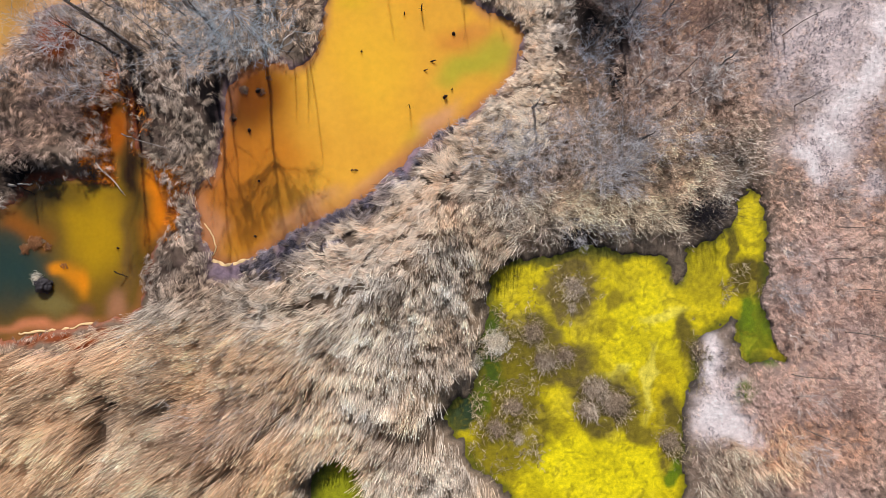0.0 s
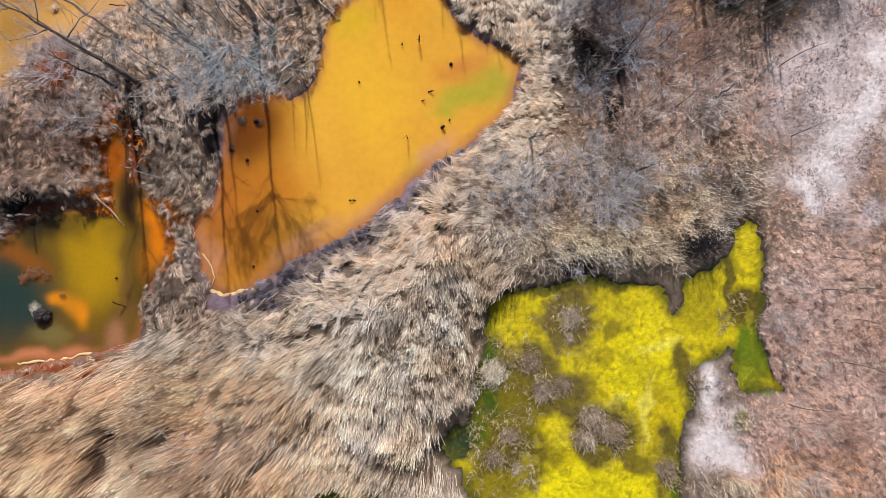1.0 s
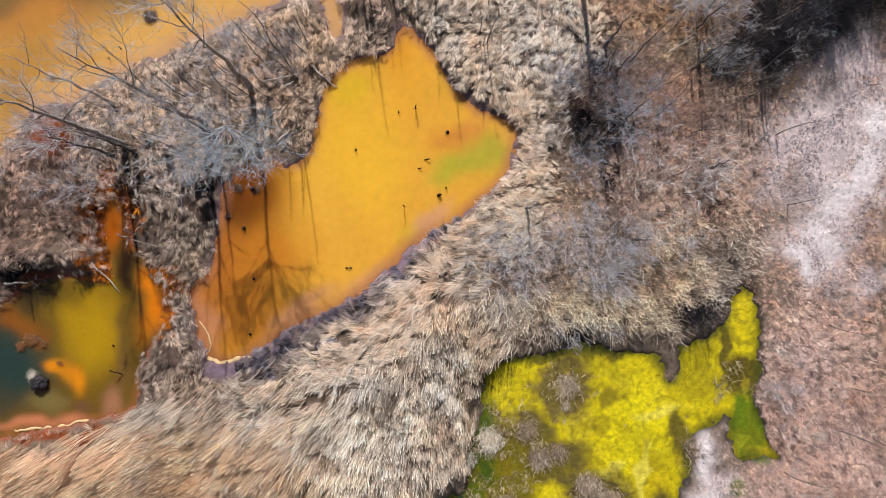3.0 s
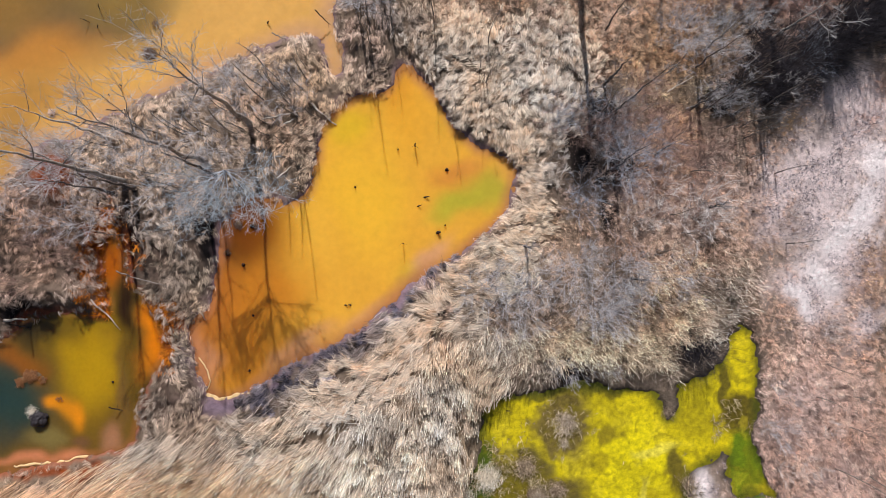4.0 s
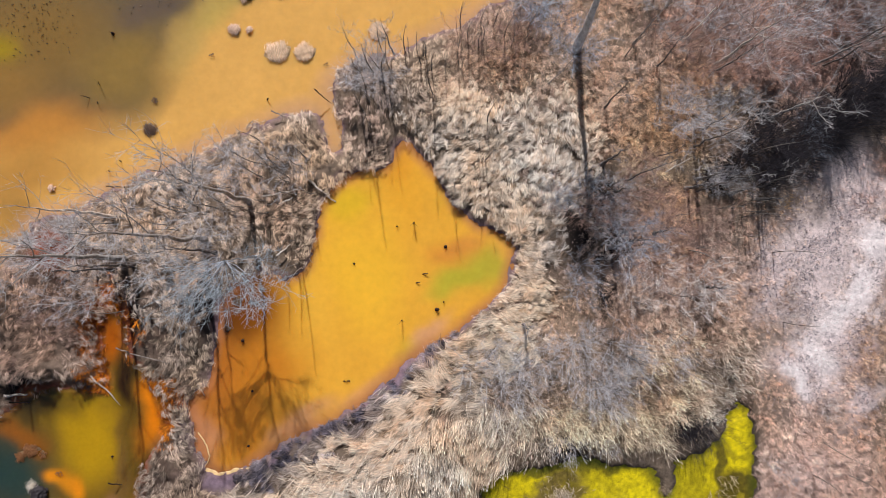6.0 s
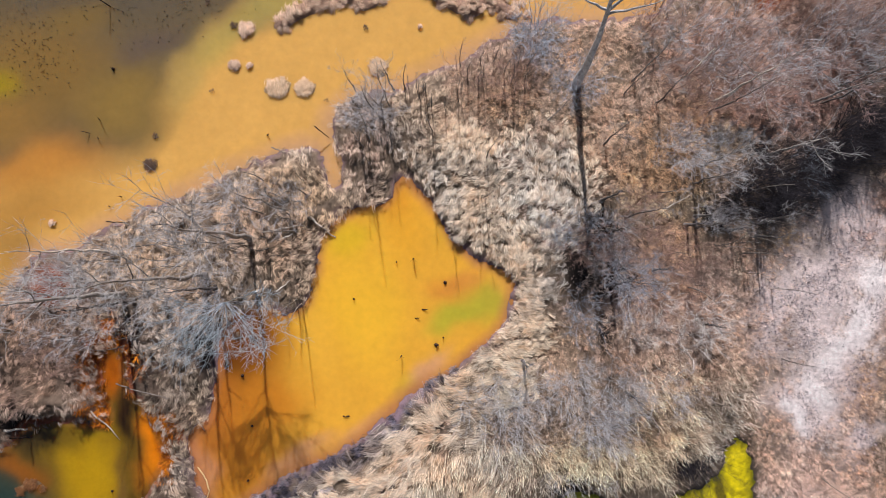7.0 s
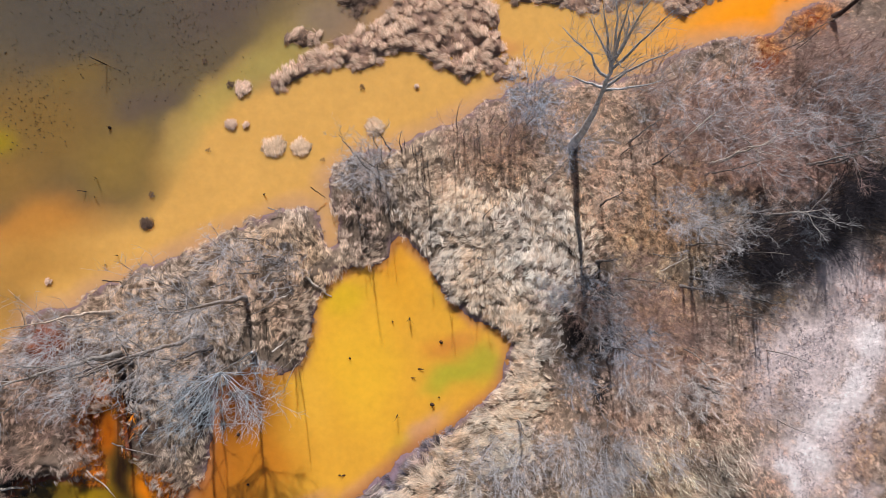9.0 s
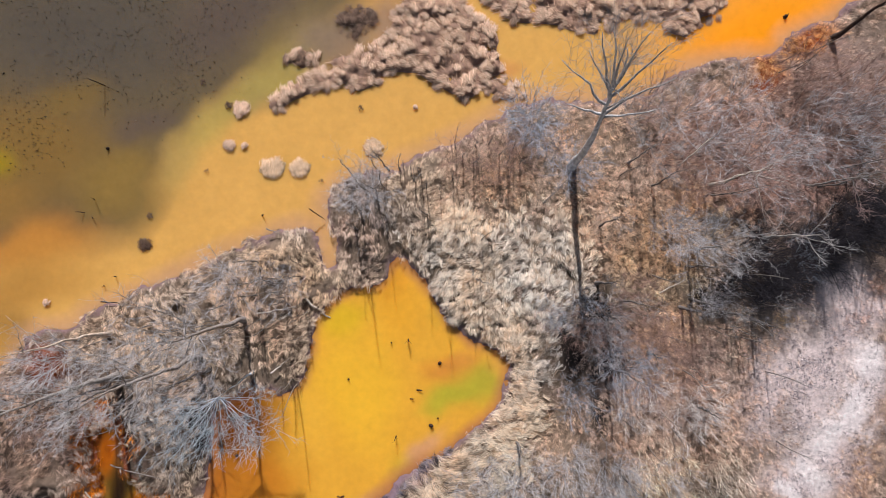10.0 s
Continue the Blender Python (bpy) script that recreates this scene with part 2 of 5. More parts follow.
    (19.52, 12.37, 1.2, 1.3, 0), (17.91, 11.09, 1.2, 0.8, 0), (18.6, 12.6, 2.0, 1.2, 10), (14.6, 8.4, 1.2, 2.0, 0),     (16.78, 8.84, 2.4, 3.0, 0), (17.78, 6.70, 1.5, 1.6, 0), (16.52, 4.31, 1.5, 1.9, 20), (11.74, -4.26, 0.7, 1.7, 0),
    (11.86, -7.66, 1.3, 0.9, 30), (10.98, -6.02, 0.5, 1.0, 0), (16.93, 9.31, 1.9, 2.4, 0), (18.41, 10.85, 1.4, 1.6, 0))
BARE_SAND = (
    (18.83, 7.60, 0.9, 1.5, 0), (17.9, 6.9, 1.0, 0.9, 30), (17.31, 6.33, 0.8, 1.0, 20), (16.65, 4.92, 0.7, 1.2, 25), (16.05, 3.56, 0.6, 0.9, 20), (19.3, 9.8, 0.7, 1.4, 0),
    (11.6, -5.02, 0.6, 1.5, 0), (11.9, -7.4, 0.9, 0.7, 20), (12.5, -8.05, 1.0, 0.7, 25))
RUST = (
    (-16.98, -4.00, 2.8, 0.28, 4),     (-14.96, 5.57, 0.9, 1.7, 0), (-12.70, 2.04, 0.6, 1.3, 0), (-17.42, 9.33, 1.2, 1.0, 0), (14.73, 22.66, 0.8, 1.0, 0), (16.71, 24.17, 1.2, 0.5, 20))
# near-black ovals painting shade under thickets, banks, overhanging reeds and tree trunks
PAINTED_SHADE = (
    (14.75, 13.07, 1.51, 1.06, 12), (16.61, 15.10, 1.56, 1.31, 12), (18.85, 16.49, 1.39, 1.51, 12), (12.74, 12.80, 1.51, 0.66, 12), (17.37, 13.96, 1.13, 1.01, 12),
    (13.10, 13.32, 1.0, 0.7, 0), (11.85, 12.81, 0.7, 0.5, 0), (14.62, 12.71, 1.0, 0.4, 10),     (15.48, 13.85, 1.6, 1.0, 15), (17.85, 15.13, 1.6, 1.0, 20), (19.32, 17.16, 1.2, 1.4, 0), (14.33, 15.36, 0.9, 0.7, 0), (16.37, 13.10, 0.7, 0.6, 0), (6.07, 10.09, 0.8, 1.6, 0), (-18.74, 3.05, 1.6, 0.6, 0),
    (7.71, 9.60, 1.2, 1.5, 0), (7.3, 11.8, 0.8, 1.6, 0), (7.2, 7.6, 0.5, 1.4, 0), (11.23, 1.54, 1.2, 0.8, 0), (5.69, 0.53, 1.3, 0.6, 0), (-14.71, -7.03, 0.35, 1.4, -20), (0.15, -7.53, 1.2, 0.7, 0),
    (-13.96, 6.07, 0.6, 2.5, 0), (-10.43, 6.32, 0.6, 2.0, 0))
WET_MUD_SHEEN = ((-1.66, 3.87, 1.2, 0.34, 42), (-2.90, 2.85, 0.9, 0.22, 40), (-7.41, 0.03, 1.2, 0.35, 35), (-4.89, 1.41, 1.4, 0.25, 33), (-2.37, 3.17, 1.4, 0.3, 45), (-1.23, 4.43, 0.9, 0.5, 35), (-9.67, -0.98, 1.4, 0.6, 0), (-11.31, 1.79, 0.5, 1.2, 0))
MOSS = ((13.10, -6.32, 0.4, 0.5, 0), (9.97, -9.80, 0.3, 0.4, 0), (14.26, -5.01, 0.5, 0.25, -20))
WET_BANK = ((-7.8, -0.8, 1.1, 0.6, 30), (-6.6, -0.05, 1.2, 0.55, 33), (-5.3, 0.75, 1.2, 0.45, 33), (-3.9, 1.62, 1.1, 0.36, 38), (-2.9, 2.55, 0.9, 0.3, 44), (-1.9, 3.4, 0.8, 0.3, 44), (-0.6, 4.6, 0.9, 0.26, 40), (0.6, 5.5, 0.9, 0.22, 42))
STRAW = (
    (-6.15, -0.23, 2.0, 0.8, 38), (-2.62, 2.42, 1.8, 0.8, 42), (-8.16, -1.49, 1.0, 0.6, 20),     (-7.03, -2.04, 2.8, 1.4, 22), (-3.38, 0.03, 2.7, 1.6, 40), (0.03, 3.05, 2.0, 1.4, 45), (2.42, 6.07, 1.4, 1.0, 45), (3.93, 8.34, 1.0, 1.6, 0),
    (2.00, 11.70, 2.2, 2.4, 0), (4.52, 13.25, 1.8, 2.4, 0), (3.29, 9.42, 0.9, 1.4, 0), (0.70, 15.24, 1.6, 1.0, 0), (2.57, 5.59, 1.5, 1.4, 40))
PINK = (
    (20.95, 8.85, 2.4, 4.0, 0),     (16.78, -4.00, 3.2, 5.5, 0), (15.52, -8.54, 3.5, 3.0, 0), (9.97, 8.59, 3.0, 2.2, 0), (14.54, 18.38, 4.5, 3.0, 0), (-15.97, -8.04, 4.5, 3.0, 0),
    (18.79, 5.06, 1.2, 1.6, 0), (17.74, 22.17, 3.0, 2.5, 0))


MAT_WEST = (
    (-8.84, 11.60, 1.6, 1.4, 0), (-11.9, -1.3, 1.7, 1.7, 0), (-10.6, -2.2, 1.4, 0.8, 0),
    (-17.23, 6.32, 3.6, 2.4, 0), (-12.19, 6.32, 1.6, 3.0, 0), (-11.94, 2.80, 1.2, 1.6, 0), (-19.24, 4.56, 2.0, 2.4, 0), (-12.19, 9.60, 2.0, 2.0, 0), (-15.97, -4.51, 4.0, 0.8, 4),
    (-5.38, 11.63, 1.8, 2.6, 0), (-9.48, 14.14, 2.8, 1.0, 25), (-13.57, 12.31, 2.0, 0.9, 20), (-5.91, 14.93, 1.0, 0.8, 0), (-3.36, 14.95, 1.2, 2.0, 0), (-11.24, 7.48, 3.4, 3.0, 0), (-9.9, 12.6, 3.2, 1.4, 25),
    (-16.64, 7.42, 4.0, 3.0, 0), (-12.19, 0.53, 1.0, 1.6, 0), (-1.09, 17.00, 1.6, 1.6, 0), (-2.36, 17.50, 1.2, 1.0, 0), (-3.75, 16.73, 1.2, 1.4, 0))
FRINGE = ((7.46, 1.5, 4.6, 0.8, 0), (10.9, 3.60, 2.4, 1.9, 0), (12.24, -9.92, 2.6, 1.4, 20), (4.43, 1.54, 2.0, 1.2, 0))
RAISED = (
    ((-18.49, 4.18, 2.2, 0.8, 0), 0.75), ((-15.97, 3.93, 0.8, 0.5, 0), 0.5), ((5.69, 1.41, 1.8, 0.7, 0), 0.2), ((8.46, 1.16, 1.5, 0.6, 0), 0.15), ((11.23, 2.67, 1.5, 0.7, 0), 0.3),
    ((-1.61, -7.03, 2.0, 0.6, -10), 0.3), ((-3.37, 15.46, 0.7, 1.4, 0), 0.35), ((-6.93, 14.41, 1.2, 0.6, 20), 0.3), ((-13.96, -5.26, 0.9, 1.4, 20), 0.4), ((13.30, 17.11, 2.6, 0.8, 10), 0.5))


GOLD = (
    (-17.48, -8.29, 7.0, 3.6, 20), (-11.69, -7.28, 4.8, 3.2, 25), (-8.92, -10.55, 5.0, 2.6, 0), (-21.26, -6.52, 4.0, 4.0, 0), (-14.71, -11.56, 8.0, 2.4, 0))
PALE = (
    (-7.66, -4.26, 4.6, 2.6, 25), (-3.63, -4.00, 4.4, 3.0, 40), (-0.23, -3.00, 2.2, 4.2, -10), (-1.61, -6.90, 3.0, 1.6, -10), (-5.64, -8.54, 3.8, 2.2, 30),
    (-1.11, -10.55, 2.8, 1.5, 0), (-12.0, -3.6, 1.7, 1.2, 0), (0.91, -0.23, 2.0, 2.2, 0))
BEDS = GOLD + PALE


def ground_height(x, y):
    d = shore(x, y)
    rise = np.where(d > 0, 0.03 + 0.20 * (1 - np.exp(-np.maximum(d, 0) / 0.6)), np.maximum(d * 0.8, -0.6))
    rough = np.clip(d / 0.8, 0, 1)
    lumps = 0.55 * np.clip(fbm(x, y, 0.7, 25), 0, 1) * blobs(x, y, MAT_WEST) + 0.22 * np.clip(fbm(x, y, 0.7, 27), 0, 1) * blobs(x, y, STRAW)
    for b, h in RAISED:
        lumps = lumps + h * blob(x + 0.3 * fbm(x, y, 0.7, 131), y + 0.3 * fbm(x, y, 0.7, 133), b)
    return rise + rough * (0.10 * fbm(x, y, 1.6, 21) + 0.05 * fbm(x, y, 0.35, 33) + lumps)


def ground_tint(x, y):
    d = shore(x, y)
    c = np.tile(lin(138, 120, 102), (len(x), 1))
    n = fbm(x, y, 3.0, 41)[:, None]
    c = c * (1 + 0.35 * n)

    def over(rows, colour, amount, warp=0.6):
        wx, wy = x + warp * fbm(x, y, 1.1, 61), y + warp * fbm(x, y, 1.1, 67)
        w = (amount * blobs(wx, wy, rows))[:, None]
        return c * (1 - w) + colour * w

    c = over(PINK, lin(176, 150, 142), 0.85)
    north = (np.clip((y - 7.5) / 2.0, 0, 1) * np.clip((x + 15.5) / 2.0, 0, 1))[:, None]
    c = over(MAT_WEST, lin(92, 74, 66) * (1 - north) + lin(142, 122, 104) * north, 0.8)
    c = over(BEDS, lin(176, 154, 126), 0.85)
    c = over(STRAW, lin(112, 98, 86), 0.8)
    # shade put into the ground colour as near-black
    c = over(PAINTED_SHADE, lin(24, 21, 23), 0.97)
    # wet mud, with the lilac of the reflected sky painted into its colour
    c = over(WET_MUD_SHEEN, lin(148, 126, 142), 0.85, 0.5)
    c = over(SAND, lin(240, 220, 214), 0.9, 0.9)
    c = over(BARE_SAND, lin(252, 238, 232), 0.97, 0.7)
    c = over(MOSS, lin(96, 124, 4), 0.95, 0.3)
    c = over(RUST, lin(150, 66, 8), 0.95, 0.4)
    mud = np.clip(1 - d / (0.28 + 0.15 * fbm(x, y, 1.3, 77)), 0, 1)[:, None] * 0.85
    # near algae the mud is darkened: shadow below the reeds painted in
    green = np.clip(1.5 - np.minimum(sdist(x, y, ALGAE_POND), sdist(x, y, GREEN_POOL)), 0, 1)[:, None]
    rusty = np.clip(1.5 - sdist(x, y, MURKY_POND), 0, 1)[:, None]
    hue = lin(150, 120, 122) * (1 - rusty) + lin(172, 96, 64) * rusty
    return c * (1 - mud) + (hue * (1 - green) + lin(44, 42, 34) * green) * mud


# ---- ground: one sheet, fine in the middle, out to the horizon ----
def spread(a, b, step, far):
    core = np.arange(a, b + step / 2, step)
    out = np.cumsum(step * 1.22 ** np.arange(1, 60))
    out = out[out < far]
    return np.concatenate([a - out[::-1], core, b + out])


gx, gy = spread(-23, 23, 0.15, 900), spread(-14, 29, 0.15, 900)
X, Y = np.meshgrid(gx, gy)
xs, ys = X.ravel(), Y.ravel()
nx, ny = len(gx), len(gy)
ii, jj = np.meshgrid(np.arange(nx - 1), np.arange(ny - 1))
quads = np.stack([jj * nx + ii, jj * nx + ii + 1, (jj + 1) * nx + ii + 1, (jj + 1) * nx + ii], -1).reshape(-1, 4)
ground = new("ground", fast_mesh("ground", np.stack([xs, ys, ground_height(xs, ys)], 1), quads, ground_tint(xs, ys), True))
ground.data.materials.append(SOIL)
tagged(ground, "boggy brown ground with mud, sand and rust stains", "ground", kind="structure")


def water(name, poly, box, step, base, rows, edge, edge_width, material, label, far=None, warp=0.5, mottle=None):
    """A level water sheet that fills an outline."""
    ax, ay, bx, by = box
    wx = spread(ax, bx, step, far) if far else np.arange(ax, bx, step)
    wy = spread(ay, by, step, far) if far else np.arange(ay, by, step)
    px, py = (a.ravel() for a in np.meshgrid(wx, wy))
    d = sdist(px, py, poly)
    c = tinted(px, py, base, rows, warp, mottle is not None)
    if mottle is not None:
        ax_, ay_ = px + 0.7 * fbm(px, py, 0.8, 73, 4), py + 0.7 * fbm(px, py, 0.8, 79, 4)
        k = 0.45 / (1 + np.exp(-9 * (fbm(ax_, ay_, 1.6, 15, 5) + 0.25 * fbm(px, py, 5.0, 16) - 0.04)))[:, None]
        k = np.maximum(k, 0.6 / (1 + np.exp(-16 * (fbm(ax_, ay_, 0.24, 35, 3) - 0.34)))[:, None])
        pale = np.clip(2.5 * (fbm(ay_, ax_, 0.9, 43, 4) - 0.25), 0, 0.25)[:, None]
        c = c * (1 - pale) + lin(230, 208, 50) * pale
        c = c * (1 - k) + mottle * k
    w = np.clip(1 + (d + 0.15 * fbm(px, py, 0.8, 13)) / edge_width, 0, 1)[:, None] * 0.8
    c = c * (1 - w) + edge * w
    n = len(wx)
    i, j = np.meshgrid(np.arange(n - 1), np.arange(len(wy) - 1))
    q = np.stack([j * n + i, j * n + i + 1, (j + 1) * n + i + 1, (j + 1) * n + i], -1).reshape(-1, 4)
    q = q[(d[q] < 0.35).any(1)]
    used, q = np.unique(q, return_inverse=True)
    ob = new(name, fast_mesh(name, np.stack([px, py, 0 * px], 1)[used], q.reshape(-1, 4), c[used], True))
    ob.data.materials.append(material)
    return tagged(ob, label, "water", kind="structure")


# darkest north-west ovals: brown water with tree and bush shade painted in
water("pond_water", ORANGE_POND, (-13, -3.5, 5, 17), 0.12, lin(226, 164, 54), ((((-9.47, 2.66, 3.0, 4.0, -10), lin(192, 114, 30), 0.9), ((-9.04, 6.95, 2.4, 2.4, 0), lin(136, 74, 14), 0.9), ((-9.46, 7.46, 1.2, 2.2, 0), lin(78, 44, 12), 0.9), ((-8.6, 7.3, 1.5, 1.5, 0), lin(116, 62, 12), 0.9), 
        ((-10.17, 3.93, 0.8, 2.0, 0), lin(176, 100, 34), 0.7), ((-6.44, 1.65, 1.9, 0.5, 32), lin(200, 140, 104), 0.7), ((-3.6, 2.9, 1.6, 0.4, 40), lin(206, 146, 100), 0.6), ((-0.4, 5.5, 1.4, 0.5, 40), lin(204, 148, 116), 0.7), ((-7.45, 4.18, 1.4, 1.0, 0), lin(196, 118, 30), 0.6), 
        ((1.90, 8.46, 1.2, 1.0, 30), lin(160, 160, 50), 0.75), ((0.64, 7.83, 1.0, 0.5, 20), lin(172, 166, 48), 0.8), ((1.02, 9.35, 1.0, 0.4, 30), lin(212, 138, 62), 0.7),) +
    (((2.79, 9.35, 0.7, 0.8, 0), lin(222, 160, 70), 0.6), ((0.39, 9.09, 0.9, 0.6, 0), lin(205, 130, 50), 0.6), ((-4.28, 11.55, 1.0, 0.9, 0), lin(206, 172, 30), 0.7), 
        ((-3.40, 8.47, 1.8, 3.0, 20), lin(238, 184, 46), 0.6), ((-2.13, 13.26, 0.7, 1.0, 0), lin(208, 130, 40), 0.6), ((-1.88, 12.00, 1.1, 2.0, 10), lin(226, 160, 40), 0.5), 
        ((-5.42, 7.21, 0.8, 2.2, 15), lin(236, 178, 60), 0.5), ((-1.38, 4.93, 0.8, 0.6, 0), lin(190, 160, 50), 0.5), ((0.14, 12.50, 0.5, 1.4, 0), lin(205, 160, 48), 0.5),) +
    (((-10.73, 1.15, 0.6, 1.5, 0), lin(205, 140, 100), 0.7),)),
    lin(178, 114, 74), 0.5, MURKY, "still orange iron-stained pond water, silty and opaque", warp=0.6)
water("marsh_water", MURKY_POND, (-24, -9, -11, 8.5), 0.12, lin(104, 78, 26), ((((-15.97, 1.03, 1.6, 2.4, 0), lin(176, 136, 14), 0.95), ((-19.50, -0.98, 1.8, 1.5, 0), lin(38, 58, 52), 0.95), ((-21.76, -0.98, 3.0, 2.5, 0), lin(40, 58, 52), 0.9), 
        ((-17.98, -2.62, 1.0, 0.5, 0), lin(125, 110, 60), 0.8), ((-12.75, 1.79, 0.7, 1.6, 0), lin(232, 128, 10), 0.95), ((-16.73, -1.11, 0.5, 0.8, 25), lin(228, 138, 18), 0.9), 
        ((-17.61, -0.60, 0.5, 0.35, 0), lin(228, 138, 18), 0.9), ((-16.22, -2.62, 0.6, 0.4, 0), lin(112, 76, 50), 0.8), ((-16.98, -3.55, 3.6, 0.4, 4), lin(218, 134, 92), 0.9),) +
    # lin(52, 42, 22) oval paints the north bank's shadow onto the water
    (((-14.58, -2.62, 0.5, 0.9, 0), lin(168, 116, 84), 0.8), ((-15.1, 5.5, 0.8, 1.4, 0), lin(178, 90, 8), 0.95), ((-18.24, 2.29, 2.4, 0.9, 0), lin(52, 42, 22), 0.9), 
        # lin(44, 26, 14) oval: dark water with a trunk's shadow painted in
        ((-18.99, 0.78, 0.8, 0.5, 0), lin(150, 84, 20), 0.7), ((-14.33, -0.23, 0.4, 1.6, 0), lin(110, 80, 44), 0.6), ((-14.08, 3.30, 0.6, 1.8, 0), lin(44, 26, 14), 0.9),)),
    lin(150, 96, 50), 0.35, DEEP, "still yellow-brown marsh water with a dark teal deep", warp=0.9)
water("lake_water", LAKE, (-24, 6, 24, 30), 0.2, lin(216, 163, 84), (((DEEP_LAKE, lin(99, 85, 61), 0.97), ((-8.39, 21.55, 1.9, 0.8, 25), lin(132, 108, 76), 0.8), ((-6.22, 24.31, 2.4, 1.6, 45), lin(136, 114, 66), 0.85), ((-15.91, 24.52, 6.0, 3.2, 0), lin(84, 76, 66), 0.85), 
        ((-8.77, 25.31, 3.4, 2.0, 30), lin(92, 78, 68), 0.8), ((-18.21, 18.91, 3.6, 2.8, 0), lin(132, 100, 48), 0.9), ((-13.97, 17.67, 2.2, 2.0, 0), lin(142, 112, 54), 0.85), 
        ((-12.83, 20.35, 1.8, 0.7, 15), lin(98, 82, 70), 0.7), ((-16.41, 21.47, 1.6, 0.8, 0), lin(128, 100, 48), 0.6), ((-19.75, 18.26, 1.0, 0.8, 0), lin(160, 134, 12), 0.7), 
        ((-18.20, 14.83, 3.0, 1.1, 8), lin(196, 130, 52), 0.8),) +
    (((-19.75, 16.61, 2.0, 1.0, 0), lin(150, 110, 50), 0.7), ((15.21, 24.41, 5.0, 2.2, 10), lin(252, 152, 4), 0.95), ((23.05, 32.17, 12.0, 7.2, 10), lin(252, 152, 4), 0.9), 
        ((-5.2, 23.9, 1.6, 0.8, 38), lin(160, 138, 82), 0.75), ((-7.75, 22.1, 2.0, 0.8, 36), lin(168, 148, 78), 0.8), ((-10.0, 20.5, 1.7, 0.8, 38), lin(180, 154, 78), 0.75), ((-11.3, 18.6, 0.7, 1.6, -10), lin(180, 150, 82), 0.6), 
        ((-4.19, 24.07, 2.0, 1.6, 20), lin(132, 110, 92), 0.85), ((-1.91, 24.83, 0.9, 1.6, 0), lin(150, 118, 96), 0.8), ((2.91, 22.84, 0.9, 0.5, 0), lin(206, 140, 80), 0.7), 
        ((-18.97, 9.45, 1.0, 1.4, 0), lin(150, 110, 50), 0.7), ((-18.8, 12.9, 3.0, 1.3, 12), lin(172, 122, 54), 0.8), ((-19.6, 11.0, 1.4, 1.0, 0), lin(150, 108, 50), 0.7),)),
    lin(196, 150, 112), 0.9, MURKY, "broad shallow lake, orange silt fading to grey-brown water", far=700, warp=0.6)
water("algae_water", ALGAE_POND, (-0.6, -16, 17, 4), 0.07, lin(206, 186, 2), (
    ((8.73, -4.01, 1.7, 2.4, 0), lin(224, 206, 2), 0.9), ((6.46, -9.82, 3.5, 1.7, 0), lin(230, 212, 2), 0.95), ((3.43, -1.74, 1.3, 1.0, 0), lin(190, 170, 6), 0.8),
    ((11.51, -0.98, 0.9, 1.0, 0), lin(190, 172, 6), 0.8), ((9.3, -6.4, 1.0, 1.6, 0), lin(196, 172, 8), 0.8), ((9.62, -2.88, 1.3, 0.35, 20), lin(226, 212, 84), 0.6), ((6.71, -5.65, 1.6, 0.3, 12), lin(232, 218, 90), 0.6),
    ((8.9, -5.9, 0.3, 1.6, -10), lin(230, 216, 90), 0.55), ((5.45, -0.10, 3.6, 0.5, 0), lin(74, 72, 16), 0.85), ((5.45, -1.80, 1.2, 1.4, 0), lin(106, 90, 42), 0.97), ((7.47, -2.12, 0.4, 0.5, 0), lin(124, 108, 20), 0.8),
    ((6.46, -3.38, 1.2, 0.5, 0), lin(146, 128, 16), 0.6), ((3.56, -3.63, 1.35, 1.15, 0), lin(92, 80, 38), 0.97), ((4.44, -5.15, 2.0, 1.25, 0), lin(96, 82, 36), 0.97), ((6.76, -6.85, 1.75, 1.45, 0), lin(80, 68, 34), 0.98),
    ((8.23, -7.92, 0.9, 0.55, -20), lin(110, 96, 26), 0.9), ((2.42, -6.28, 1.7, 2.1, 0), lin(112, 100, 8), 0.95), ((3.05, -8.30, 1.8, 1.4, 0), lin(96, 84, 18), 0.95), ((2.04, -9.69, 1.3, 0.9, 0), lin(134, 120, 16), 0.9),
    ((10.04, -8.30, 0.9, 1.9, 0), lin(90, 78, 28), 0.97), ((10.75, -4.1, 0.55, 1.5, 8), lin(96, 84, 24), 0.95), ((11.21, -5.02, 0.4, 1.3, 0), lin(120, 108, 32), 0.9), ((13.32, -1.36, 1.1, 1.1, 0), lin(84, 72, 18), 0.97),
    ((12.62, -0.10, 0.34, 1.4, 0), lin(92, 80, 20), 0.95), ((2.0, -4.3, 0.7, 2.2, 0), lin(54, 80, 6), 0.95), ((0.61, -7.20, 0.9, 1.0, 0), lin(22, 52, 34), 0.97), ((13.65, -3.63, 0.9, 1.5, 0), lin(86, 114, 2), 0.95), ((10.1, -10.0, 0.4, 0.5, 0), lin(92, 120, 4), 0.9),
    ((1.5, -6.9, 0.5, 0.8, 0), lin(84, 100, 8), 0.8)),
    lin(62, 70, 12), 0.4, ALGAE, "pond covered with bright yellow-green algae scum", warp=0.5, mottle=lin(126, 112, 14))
water("pool_water", GREEN_POOL, (-7, -14, -3, -8.5), 0.1, lin(140, 142, 16), (), lin(40, 54, 16), 0.5, ALGAE, "small pool of green algae among the reeds")

# ---- reeds ----
